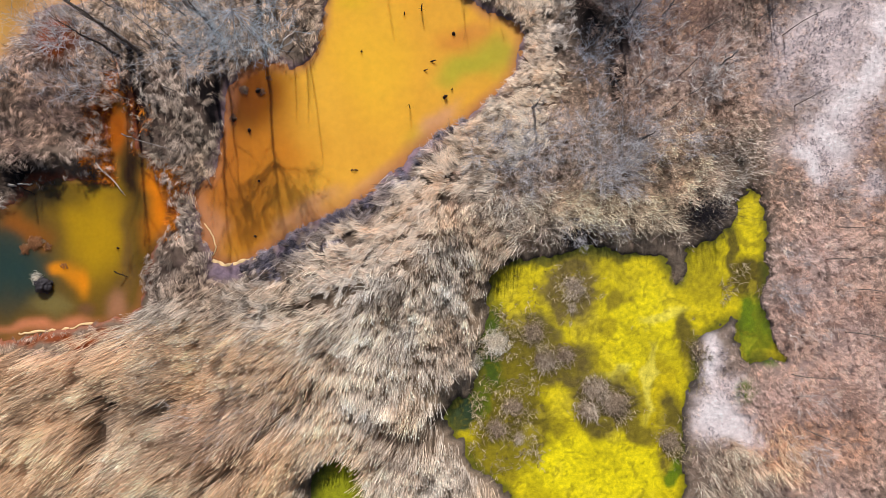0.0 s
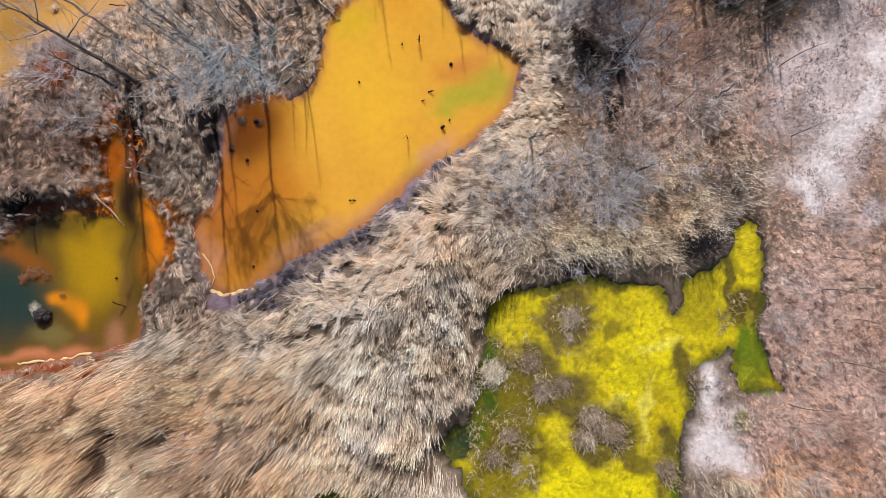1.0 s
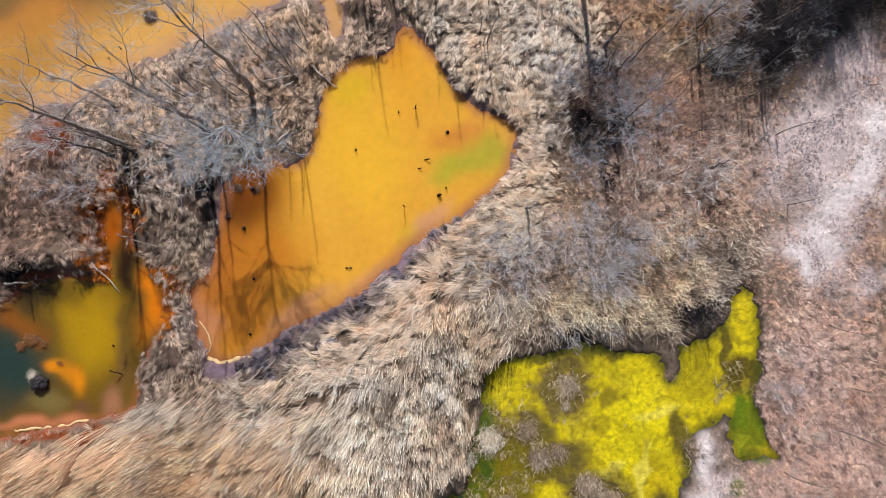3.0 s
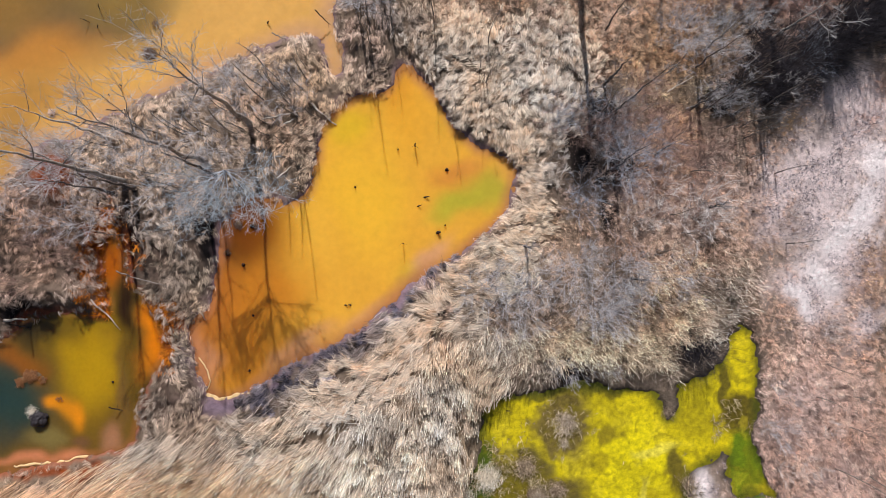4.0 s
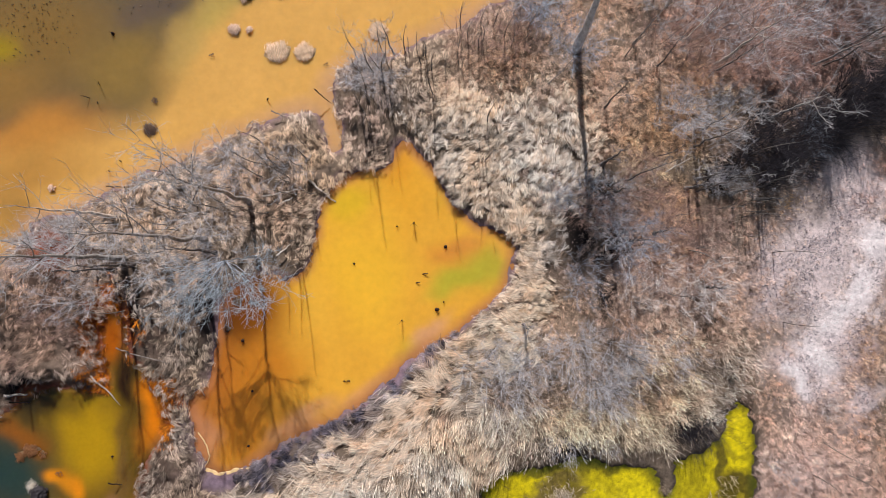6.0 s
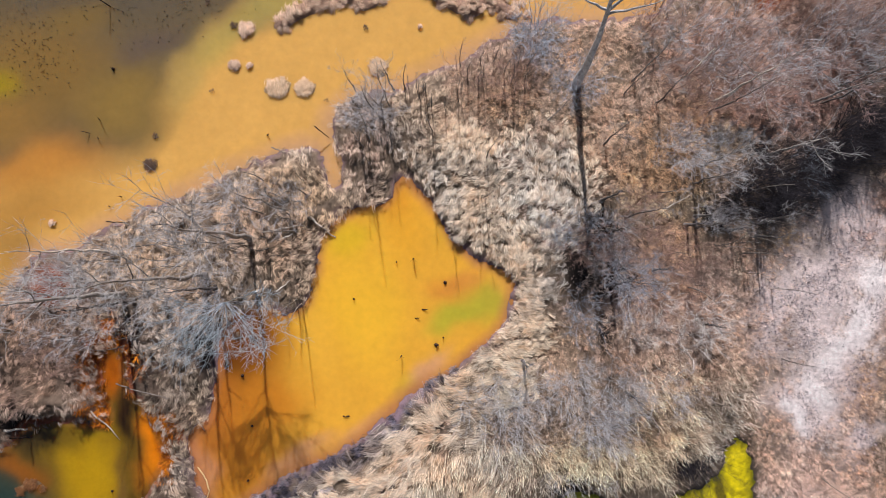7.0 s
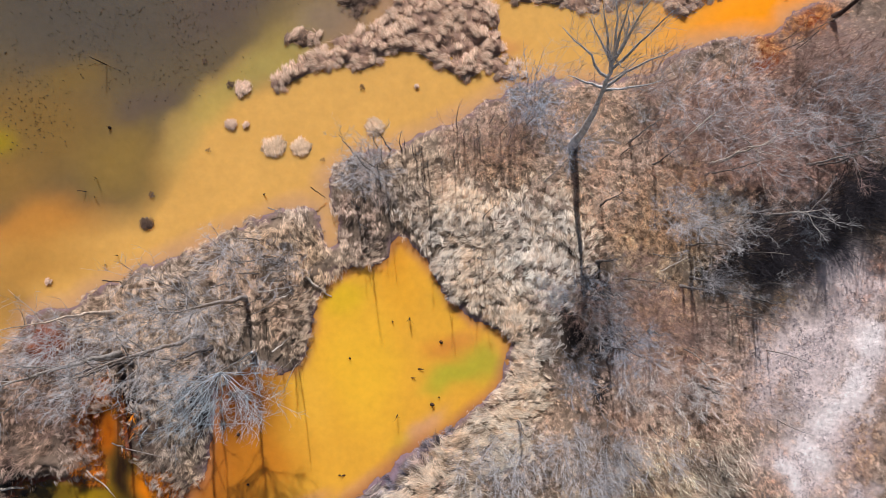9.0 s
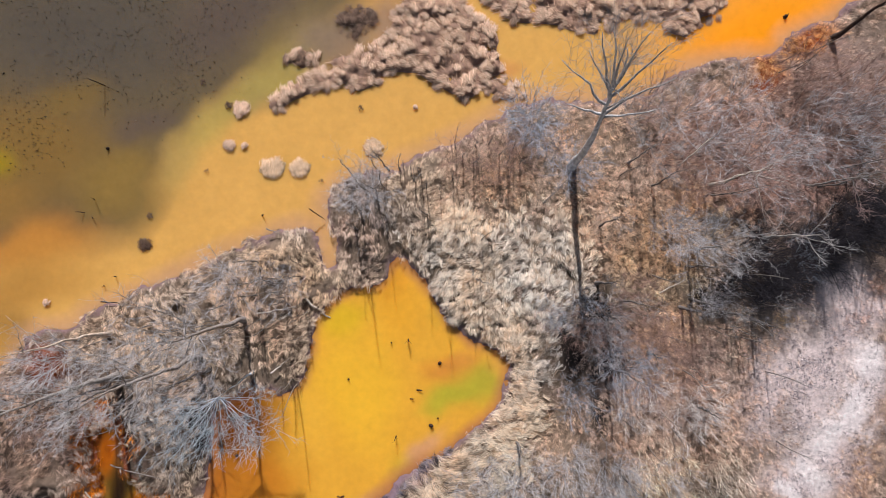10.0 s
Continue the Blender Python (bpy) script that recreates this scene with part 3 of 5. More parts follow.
COVER = ((((13.75, -7.03, 1.1, 1.4, 0), (1.8, 1.72, 1.76)), ((5.23, 5.88, 1.5, 1.6, 0), (1.3, 1.3, 1.24)), ((2.76, 11.71, 2.4, 2.6, 0), (1.22, 1.2, 1.16)), 
        ((2.81, 6.61, 1.4, 1.8, 30), (1.8, 1.78, 1.76)), ((-11.17, 10.94, 3.6, 1.9, 20), (1.75, 1.68, 1.56)), ((-18.01, 8.12, 2.2, 1.4, 0), (0.95, 0.82, 0.8)), 
        ((-13.45, 8.39, 2.6, 1.2, 0), (1.5, 1.42, 1.36)), ((-11.91, 3.83, 1.4, 1.6, 0), (1.25, 1.2, 1.0)), ((-4.00, -0.35, 3.0, 1.1, 38), (1.85, 1.85, 1.85)), 
        ((0.15, 3.05, 2.2, 1.1, 45), (1.85, 1.85, 1.85)), ((-7.15, -2.24, 2.2, 0.9, 25), (1.6, 1.6, 1.58)),) +
    (((-6.92, 13.20, 2.6, 1.8, 0), (1.75, 1.68, 1.5)), ((-12.03, 12.07, 3.2, 1.0, 25), (1.6, 1.52, 1.42)), ((-5.38, 11.12, 1.6, 2.2, 0), (1.5, 1.46, 1.34)), 
        ((-0.84, 17.51, 2.4, 1.4, 10), (1.25, 1.2, 1.1)), ((-3.37, 15.97, 1.0, 1.6, 0), (1.2, 1.16, 1.22)), ((-7.66, -0.43, 1.5, 0.5, 38), (0.5, 0.5, 0.55)), 
        ((-5.19, 1.03, 1.8, 0.5, 33), (0.55, 0.54, 0.6)), ((-2.62, 2.80, 1.6, 0.45, 42), (0.62, 0.6, 0.66)), ((9.97, 8.34, 3.6, 2.4, 0), (1.00, 0.84, 0.74)), 
        ((16.78, -5.01, 3.2, 5.4, 0), (1.72, 1.6, 1.74)), ((18.04, -4.00, 0.5, 4.4, 0), (2.0, 1.92, 2.05)),) +
    (((15.64, -2.49, 0.6, 1.6, 0), (1.1, 0.96, 1.0)), ((19.17, -4.51, 0.35, 4.0, 0), (1.05, 0.86, 0.9)), ((16.52, -6.52, 0.5, 1.6, 10), (1.2, 1.0, 1.05)), 
        ((16.02, -9.29, 2.2, 1.2, 0), (1.5, 1.26, 1.08)), ((18.79, 5.06, 0.9, 1.3, 0), (1.25, 1.12, 0.92)), ((13.18, 8.99, 2.4, 2.2, 0), (1.6, 1.46, 1.42)), 
        ((9.63, 7.97, 2.6, 1.4, 0), (1.4, 1.32, 1.24)), ((15.79, 18.39, 4.6, 2.4, 10), (0.84, 0.68, 0.68)), ((14.73, 22.66, 0.8, 1.2, 0), (1.3, 0.85, 0.4)), 
        ((16.71, 24.17, 1.4, 0.7, 20), (1.5, 0.95, 0.45)), ((8.79, 15.31, 1.3, 2.2, 0), (1.26, 1.26, 0.98)), ((10.6, 12.9, 2.0, 1.4, 0), (0.95, 1.02, 0.9)),) +
    (((11.31, 15.84, 2.2, 1.4, 0), (1.02, 1.03, 0.83)), ((2.92, 4.81, 2.4, 2.0, 0), (1.0, 0.98, 0.92)), ((6.95, 2.04, 3.6, 1.4, 0), (1.15, 1.12, 0.98)), 
        # ovals at 0.40 and 0.45 paint the dark thicket's shade onto the grass
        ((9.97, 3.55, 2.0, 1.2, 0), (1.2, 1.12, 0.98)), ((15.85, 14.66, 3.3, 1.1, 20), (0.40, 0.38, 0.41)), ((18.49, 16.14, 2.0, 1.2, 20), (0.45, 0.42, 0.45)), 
        ((18.30, 12.10, 2.2, 0.9, 10), (1.5, 1.3, 1.3)), ((7.13, 19.85, 3.0, 1.3, 0), (1.4, 1.34, 1.2)), ((-8.07, 11.87, 1.9, 1.8, 0), (1.7, 1.56, 1.44)), 
        ((15.89, 11.83, 1.6, 0.6, 10), (0.95, 0.82, 0.42)), ((6.58, 10.22, 1.6, 2.2, 0), (0.85, 0.86, 0.9)),) +
    (((8.77, 17.33, 2.4, 1.6, 0), (1.5, 1.42, 1.25)), ((-17.98, 6.07, 3.4, 2.4, 0), (0.68, 0.58, 0.54)), ((-11.94, 3.80, 1.2, 2.0, 0), (0.7, 0.68, 0.66)), 
        # first oval paints shade under the marsh's north bank onto sedge
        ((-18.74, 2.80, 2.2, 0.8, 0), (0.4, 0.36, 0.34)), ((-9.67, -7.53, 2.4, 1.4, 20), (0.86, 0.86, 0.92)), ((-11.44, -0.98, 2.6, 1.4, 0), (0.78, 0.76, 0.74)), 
        ((-7.41, -0.73, 1.3, 0.35, 35), (0.62, 0.62, 0.66)), ((-15.97, -4.51, 4.6, 0.5, 5), (1.0, 0.92, 0.88)), ((-14.58, -6.52, 0.4, 1.3, -22), (0.4, 0.33, 0.28)), 
        ((1.91, 4.05, 0.8, 2.0, 30), (1.1, 1.06, 1.0)),) +
    (((3.2, 17.8, 2.6, 1.4, 10), (1.75, 1.62, 1.38)), ((7.9, 16.6, 2.0, 2.6, 0), (1.9, 1.77, 1.58)), ((10.4, 16.2, 1.6, 2.2, 0), (1.4, 1.25, 0.98)), ((10.2, 10.9, 1.8, 1.6, 0), (1.3, 1.14, 0.95)), ((13.3, 8.6, 2.0, 2.4, 0), (1.7, 1.58, 1.52)), ((11.4, 7.0, 2.2, 1.0, 0), (1.5, 1.46, 1.42)), ((18.4, 12.8, 2.2, 1.0, 10), (1.7, 1.5, 1.5)), ((17.2, -2.5, 3.0, 5.6, 0), (2.7, 2.62, 2.75)),
        ((16.6, -8.6, 2.6, 1.4, 0), (1.7, 1.4, 1.2)), ((14.9, 3.2, 1.2, 3.2, 0), (1.8, 1.7, 1.7)), ((4.5, 19.5, 3.6, 1.4, 15), (2.6, 2.52, 2.42)), ((8.6, 19.0, 2.6, 2.4, 0), (2.3, 2.2, 2.08)), ((12.5, 20.4, 3.2, 1.4, 15), (1.5, 1.36, 1.36)), ((2.6, 16.9, 2.6, 1.2, 15), (2.4, 2.32, 2.16)), ((4.4, 5.2, 2.2, 2.2, 0), (1.35, 1.35, 1.3))) +
    (((-7.67, -0.75, 1.0, 0.55, 30), (0.40, 0.40, 0.45)), ((-6.5, -0.05, 1.1, 0.5, 33), (0.40, 0.40, 0.45)), ((-5.2, 0.75, 1.1, 0.42, 33), (0.42, 0.42, 0.47)), ((-3.8, 1.62, 1.0, 0.36, 38), (0.45, 0.44, 0.50)),
        ((-2.8, 2.6, 0.9, 0.3, 44), (0.5, 0.48, 0.54)), ((-0.5, 4.7, 0.9, 0.28, 40), (0.6, 0.56, 0.62))))


def place_tint(x, y, c, patchy=1.0):
    """Kinds of dead plants differ in colour by place; some ovals paint shade."""
    wx, wy = x + 0.7 * fbm(x, y, 1.4, 101), y + 0.7 * fbm(x, y, 1.4, 103)
    f = np.ones((len(x), 3))
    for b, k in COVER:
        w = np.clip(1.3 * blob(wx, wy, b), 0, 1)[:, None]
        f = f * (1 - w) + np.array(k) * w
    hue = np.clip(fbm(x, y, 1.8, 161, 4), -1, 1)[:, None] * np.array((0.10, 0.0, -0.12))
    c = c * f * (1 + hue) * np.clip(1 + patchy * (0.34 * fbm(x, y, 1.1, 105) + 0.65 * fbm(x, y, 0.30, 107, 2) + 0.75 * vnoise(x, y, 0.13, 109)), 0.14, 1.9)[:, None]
    return c / np.maximum(1, c.max(1) / 0.88)[:, None]


def scatter(n, box, density):
    """Random places in a box, kept where the density is high."""
    x, y = RNG.uniform(box[0], box[2], n), RNG.uniform(box[1], box[3], n)
    keep = RNG.uniform(0, 1, n) < density(x, y)
    return x[keep], y[keep]


BRAKE = (
    (13.22, 22.95, 2.6, 0.8, 12), (16.71, 24.27, 1.8, 0.8, 25), (2.68, 20.19, 1.6, 0.7, 28), (7.47, 20.85, 2.2, 0.7, 0), (18.69, 25.43, 1.5, 0.8, 30), (20.70, 8.84, 2.6, 5.0, 0), (20.05, 6.07, 2.4, 5.0, 0), (20.55, -4.00, 2.6, 6.0, 0), (20.80, 18.43, 2.6, 5.0, 0),     (17.28, -0.98, 3.4, 7.0, 0), (16.02, -8.04, 4.4, 3.8, 0), (9.97, 8.09, 5.2, 3.6, 0), (4.43, 4.31, 3.6, 2.8, 0), (10.35, 11.78, 4.6, 4.0, 0),
    (15.29, 18.39, 6.0, 4.6, 0), (2.70, 18.80, 3.4, 2.2, 20), (7.79, 15.30, 3.0, 4.0, 0), (9.65, 6.69, 4.0, 3.0, 0))
BOX = (-22.5, -13.5, 22.5, 27)


FURROWS = (((-9.62, -1.16, 1.1, 0.5, 0), (-1.66, 3.82, 0.9, 0.18, 42), (-2.90, 2.82, 0.8, 0.16, 40), (-3.57, -0.50, 1.9, 0.12, 48), (-5.29, -2.03, 0.9, 0.2, 25), 
        (-1.75, 1.33, 1.0, 0.08, 45), (-1.56, 3.60, 0.55, 0.22, 40), (-16.98, -4.16, 2.8, 0.36, 4), (-17.55, 9.46, 1.2, 0.8, 10), (-14.71, -7.23, 0.62, 2.2, -22), 
        (-12.19, -6.90, 0.9, 0.5, 20), (-14.96, -8.79, 0.25, 0.7, -10), (-17.23, -10.55, 0.3, 0.7, 0), (-8.41, -8.29, 0.25, 2.2, -50), (-9.67, -9.80, 0.25, 1.6, -50), 
        (-3.63, -6.27, 0.6, 0.12, -25), (-1.61, -8.15, 1.8, 0.5, -12),) +
    ((0.5, -7.45, 1.4, 1.0, 0), (0.5, -6.5, 1.3, 1.1, 0), (0.7, -5.8, 0.9, 0.8, 0), (0.1, -6.2, 1.7, 0.9, 0), (1.3, -5.6, 0.5, 1.4, 0), (1.75, -3.3, 0.35, 1.6, 0), (-4.13, -1.49, 0.15, 1.6, -40), (1.16, -2.49, 0.2, 1.4, 10), (-5.64, -2.12, 0.6, 0.25, 20), (-6.15, -10.30, 0.5, 0.9, 20), 
        (-3.63, -8.54, 0.8, 0.2, -20), (-15.47, -5.26, 0.2, 0.9, 50), (-1.11, -5.01, 0.12, 1.0, 20), (-6.65, -6.52, 0.15, 1.6, -55),))


def thinned(x, y):
    """How closely plants stand: sparse in painted shade and on sand, none in furrows."""
    wx, wy = x + 0.4 * fbm(x, y, 0.8, 111), y + 0.4 * fbm(x, y, 0.8, 113)
    return np.clip(1 - 0.9 * blobs(wx, wy, PAINTED_SHADE), 0, 1) * np.clip(1 - 1.2 * blobs(wx, wy, FURROWS), 0, 1) * np.clip(1 - 0.8 * blobs(x + 1.1 * fbm(x, y, 1.1, 61) + 0.35 * fbm(x, y, 0.3, 63), y + 1.1 * fbm(x, y, 1.1, 67) + 0.35 * fbm(x, y, 0.3, 69), SAND), 0, 1) * np.clip(1 - 1.2 * blobs(x + 0.7 * fbm(x, y, 1.1, 61), y + 0.7 * fbm(x, y, 1.1, 67), BARE_SAND), 0, 1)


def gather(x, y, scale, pull, seed):
    """Draws places together into clumps, along the slope of a noise; gives the clump's strength too."""
    e = 0.1 * scale
    n0 = vnoise(x, y, scale, seed)
    return x + pull * (vnoise(x + e, y, scale, seed) - n0) / e * scale, y + pull * (vnoise(x, y + e, scale, seed) - n0) / e * scale, n0


def reed_bed(name, rows, count, height, width, colours, lean, label, plume=0.0, gap=0.0, box=BOX, material=REED, segs=2, loose=0.22, sway=0.08, floor=0.10, clump=0.34, fine=0.7, mixed=0.6):
    """Upright stems standing in an uneven bed."""
    def density(px, py):
        w = np.clip(blobs(px + 0.8 * fbm(px, py, 1.5, 91), py + 0.8 * fbm(px, py, 1.5, 95), rows) * 1.8, 0, 1)
        k = w > 0.03
        x, y, v = px[k], py[k], w[k]
        v *= np.clip(0.85 + fine * vnoise(x, y, 0.24, 157), 0.06, 1)
        v *= np.clip(1.0 + gap * fbm(x, y, 1.1, 71), 0.05, 1) * thinned(x, y) * (1 - 0.9 * np.clip(1.6 * blobs(x, y, STRAW), 0, 1))
        w[:] = 0
        w[k] = v * (shore(x, y) > floor)
        return w

    x, y = scatter(count, box, density)
    x, y, crest = gather(x, y, clump, 0.14 * clump, 151)
    x, y, small = gather(x, y, 0.45 * clump, 0.07 * clump, 153)
    n = len(x)
    h = height * (1 + 0.30 * fbm(x, y, 1.6, 51)) * (1 + 0.20 * crest + 0.14 * small) * RNG.uniform(0.75, 1.1, n)
    a = radians(lean[0]) + (0.7 + loose) * fbm(x, y, 3.0, 53) + RNG.normal(0, loose, n)
    s = lean[1] * (1 + 0.8 * fbm(x, y, 1.3, 55)) * RNG.uniform(0.6, 1.4, n)
    way = np.stack([np.cos(a) * s, np.sin(a) * s, np.ones(n)], 1)
    way[:, :2] += RNG.normal(0, loose * 0.25, (n, 2))
    way /= np.linalg.norm(way, axis=1)[:, None]
    bend = np.stack([np.cos(a), np.sin(a), -0.4 + 0 * a], 1) * (h * RNG.uniform(0.0, 2 * sway, n))[:, None]
    mixv = np.clip(0.5 + 0.7 * fbm(x, y, 1.2, 57) + RNG.normal(0, 0.28, n), 0, 1)[:, None]
    c = colours[0] * (1 - mixv) + colours[1] * mixv
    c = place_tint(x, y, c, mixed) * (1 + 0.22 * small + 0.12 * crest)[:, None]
    b = Bundle()
    root = np.stack([x, y, ground_height(x, y) - 0.03], 1)
    tips = b.strands(root, way, h, width * RNG.uniform(0.6, 1.4, n), bend, c, segs, 2, 0.5)
    if plume:
        k = RNG.uniform(0, 1, n) < plume
        m = int(k.sum())
        out = way[k] + bend[k] / h[k][:, None] + RNG.normal(0, 0.10, (m, 3))
        out /= np.linalg.norm(out, axis=1)[:, None]
        b.strands(tips[k] - out * 0.05, out, RNG.uniform(0.09, 0.17, m), width * RNG.uniform(1.1, 1.8, m), np.tile((0, 0, -0.03), (m, 1)), np.minimum(c[k] * 1.15, 0.85), 1, 2, 0.6, 0.0)
    ob = new(name, b.mesh(name))
    ob.data.materials.append(material)
    return tagged(ob, label, "reeds", kind="stuff")


reed_bed("golden_reeds", GOLD, 130000, 1.3, 0.0155, (dry(188, 156, 120), dry(255, 226, 188)), (220, 0.34), "dense bed of standing golden dry reeds with plumes", 0.40, 0.4, box=(-22.5, -13.5, -3, -3), floor=0.42)
reed_bed("pale_reeds", PALE, 240000, 0.95, 0.0135, (dry(190, 170, 146), dry(255, 240, 216)), (246, 0.22), "dense bed of standing pale straw reeds with plumes", 0.34, 0.5, box=(-15, -13.5, 5, 3), floor=0.25, loose=0.28, sway=0.1, mixed=0.7)
reed_bed("fringe_reeds", FRINGE, 170000, 0.58, 0.0115, (dry(160, 142, 124), dry(255, 238, 212)), (280, 0.18), "pale reeds hanging over the algae pond", 0.6, 1.2, box=(2, -13.5, 17, 8), loose=1.0, sway=0.25, floor=0.45, fine=0.9, mixed=1.0)
reed_bed("rusty_sedge", RUST, 120000, 0.26, 0.016, (lin(150, 68, 6), lin(240, 146, 30)), (270, 0.5), "rust-stained orange sedge in wet iron mud", 0.0, 0.9, loose=1.0, sway=0.3, floor=-0.9, box=(-17, 0.5, -11, 8.5))
EAST = (0, -13.5, 22.5, 27)
reed_bed("bramble_grass", BRAKE, 1000000, 0.19, 0.0095, (dry(146, 118, 92) * ROSY, dry(248, 220, 188) * ROSY), (270, 0.34), "tangled pinkish brown dead grass and brambles", 0.0, 1.5, box=EAST, segs=1, loose=1.0, sway=0.25, clump=0.26, fine=0.6, mixed=1.0)


# ---- flattened reeds in locks ----
def locks(name, rows, count, per, length, colours, flow, label, box=BOX, lift=0.28, clear=0.0, spreadness=0.45, width=0.022, segs=3, fat=0.07, wild=1.0, holes=0.9, folds=None, scale=None):
    """Bunches of fallen blades that lie over one another like combed hair."""
    def density(x, y):
        w = np.clip(blobs(x + 0.5 * fbm(x, y, 1.2, 11), y + 0.5 * fbm(x, y, 1.2, 15), rows) * 1.8, 0, 1)
        if folds is None:
            gaps = fbm(x, y, 0.5, 31)
        else:
            south = np.clip((7.0 - y) / 3.0, 0, 1)
            gaps = fbm(sdist(x, y, folds) + 0.25 * fbm(x, y, 0.8, 37), 0.35 * (x + y), 0.42, 31) * south + (0.12 + 0.7 * fbm(x, y, 0.45, 39)) * (1 - south)
        w *= np.clip(holes + (2.2 if folds is None else 3.0) * gaps, 0.0, 1) * thinned(x, y)
        return w * (shore(x, y) > clear * (1 + 1.2 * fbm(x, y, 0.9, 141)))

    x, y = scatter(count, box, density)
    m = len(x)
    a0 = flow(x, y) + wild * (1.5 * fbm(x, y, 0.8, 19) + RNG.normal(0, 0.4, m))
    curl = RNG.normal(0, 0.25, m)
    l0 = length * RNG.uniform(0.6, 1.3, m)
    if scale is not None:
        l0 = l0 * scale(x, y)
    z0 = RNG.uniform(0.0, lift, m)
    c0 = np.clip(RNG.normal(0.5, 0.3, m), 0, 1)
    i = np.repeat(np.arange(m), per)
    n = len(i)
    a = a0[i] + RNG.normal(0, spreadness * 0.5, n)
    across = RNG.normal(0, fat, n)
    rx, ry = x[i] - np.sin(a0[i]) * across + RNG.normal(0, 0.04, n), y[i] + np.cos(a0[i]) * across + RNG.normal(0, 0.04, n)
    up = RNG.uniform(0.1, 0.8, n)
    way = np.stack([np.cos(a), np.sin(a), up], 1)
    way /= np.linalg.norm(way, axis=1)[:, None]
    ln = l0[i] * RNG.uniform(0.6, 1.1, n)
    bend = np.stack([0 * a, 0 * a, -way[:, 2] * ln * RNG.uniform(0.75, 1.15, n)], 1)
    turn = curl[i] * ln - across * 0.9 + ln * RNG.normal(0, 0.06, n)
    bend[:, :2] += np.stack([-np.sin(a0[i]), np.cos(a0[i])], 1) * turn[:, None]
    root = np.stack([rx, ry, ground_height(rx, ry) + z0[i] * 0.8 + 0.02], 1)
    k = np.clip(c0[i] + RNG.normal(0, 0.15, n), 0, 1)[:, None]
    b = Bundle()
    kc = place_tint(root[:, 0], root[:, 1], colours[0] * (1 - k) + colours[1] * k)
    b.strands(root, way, ln, width * RNG.uniform(0.6, 1.5, n), bend, kc, segs, 2, 0.3)
    ob = new(name, b.mesh(name))
    ob.data.materials.append(MAT_REED)
    return tagged(ob, label, "reeds", kind="stuff")


def to_pond(x, y):
    """Heading down the bank, towards the orange pond's shore."""
    e = 0.3
    d0 = sdist(x, y, ORANGE_POND)
    return np.arctan2(-(sdist(x, y + e, ORANGE_POND) - d0), -(sdist(x + e, y, ORANGE_POND) - d0))


MAT_BANK = STRAW
MAT_EAST = (
    (13.22, 22.95, 2.6, 0.8, 12), (16.71, 24.27, 1.8, 0.8, 25), (2.68, 20.19, 1.6, 0.7, 28), (7.47, 20.85, 2.2, 0.7, 0), (18.69, 25.43, 1.5, 0.8, 30), (20.94, 9.61, 2.4, 5.0, 0), (20.55, -1.49, 2.4, 6.0, 0),     (2.20, 18.29, 3.6, 2.2, 20), (5.50, 16.29, 3.0, 3.4, 0), (8.79, 15.81, 2.4, 3.0, 0), (2.92, 4.56, 2.6, 2.4, 0), (1.91, 2.04, 2.4, 2.0, 0),
    (9.11, 9.74, 3.0, 2.0, 0), (8.71, 2.80, 3.6, 1.6, 0), (16.52, -4.00, 3.2, 6.0, 0), (10.73, 8.59, 3.6, 3.0, 0), (14.03, 18.88, 5.0, 4.0, 0), (16.02, -9.04, 3.6, 2.4, 0))
locks("matted_reeds", MAT_BANK, 62000, 11, 0.60, (dry(148, 123, 97), dry(255, 239, 214)), lambda x, y: to_pond(x, y) + np.interp(y, (2.0, 9.0), (1.35, 0.3)), "pale bleached reeds combed flat along the bank", box=(-12, -4, 8, 18), clear=0.34, spreadness=0.2, lift=0.34, width=0.018, segs=2, wild=0.75, holes=0.78, folds=ORANGE_POND, scale=lambda x, y: np.interp(y, (3.0, 8.0), (0.9, 0.52)))
locks("fallen_sedge", MAT_WEST, 76000, 8, 0.24, (dry(96, 78, 64), dry(242, 218, 190)), lambda x, y: -1.4 + 2.2 * fbm(x, y, 2.2, 23), "brown tangled sedge fallen between the waters", box=(-22, -6, 3, 20), clear=-0.04, spreadness=0.26, width=0.012, segs=2, lift=0.42, holes=0.85, wild=0.8, fat=0.05)
locks("wet_sedge", WET_BANK, 60000, 7, 0.22, (dry(62, 58, 60) * ROSY, dry(176, 168, 164) * ROSY), lambda x, y: to_pond(x, y) + 1.0, "dark wet sedge trodden into the pond's muddy bank", box=(-10, -2.5, 2.5, 7), clear=0.02, spreadness=0.5, lift=0.25, width=0.014, segs=2, holes=0.75)
locks("dead_grass", MAT_EAST, 60000, 8, 0.18, (dry(126, 102, 80) * ROSY, dry(244, 216, 184) * ROSY), lambda x, y: -1.5 + 2.6 * fbm(x, y, 2.0, 29), "brown dead grass lying in tangled swaths", box=EAST, clear=0.02, spreadness=0.6, width=0.009, segs=1, lift=0.3, holes=0.9)


def speckle(name, rows, count, colours, label, box, tall=0.12, floor=0.02, thick=0.03):
    """Tiny scattered weeds on open ground."""
    def density(x, y):
        w = blobs(x + 0.8 * fbm(x, y, 1.0, 121), y + 0.8 * fbm(x, y, 1.0, 123), rows)
        w = w * (1 - 0.9 * blobs(x + 0.7 * fbm(x, y, 1.1, 61), y + 0.7 * fbm(x, y, 1.1, 67), BARE_SAND))
        return np.clip(1.6 * w, 0, 1) * np.clip(0.45 + 1.4 * fbm(x, y, 0.9, 125), 0.05, 1) * (shore(x, y) > floor)

    x, y = scatter(count, box, density)
    per = 3
    i = np.repeat(np.arange(len(x)), per)
    n = len(i)
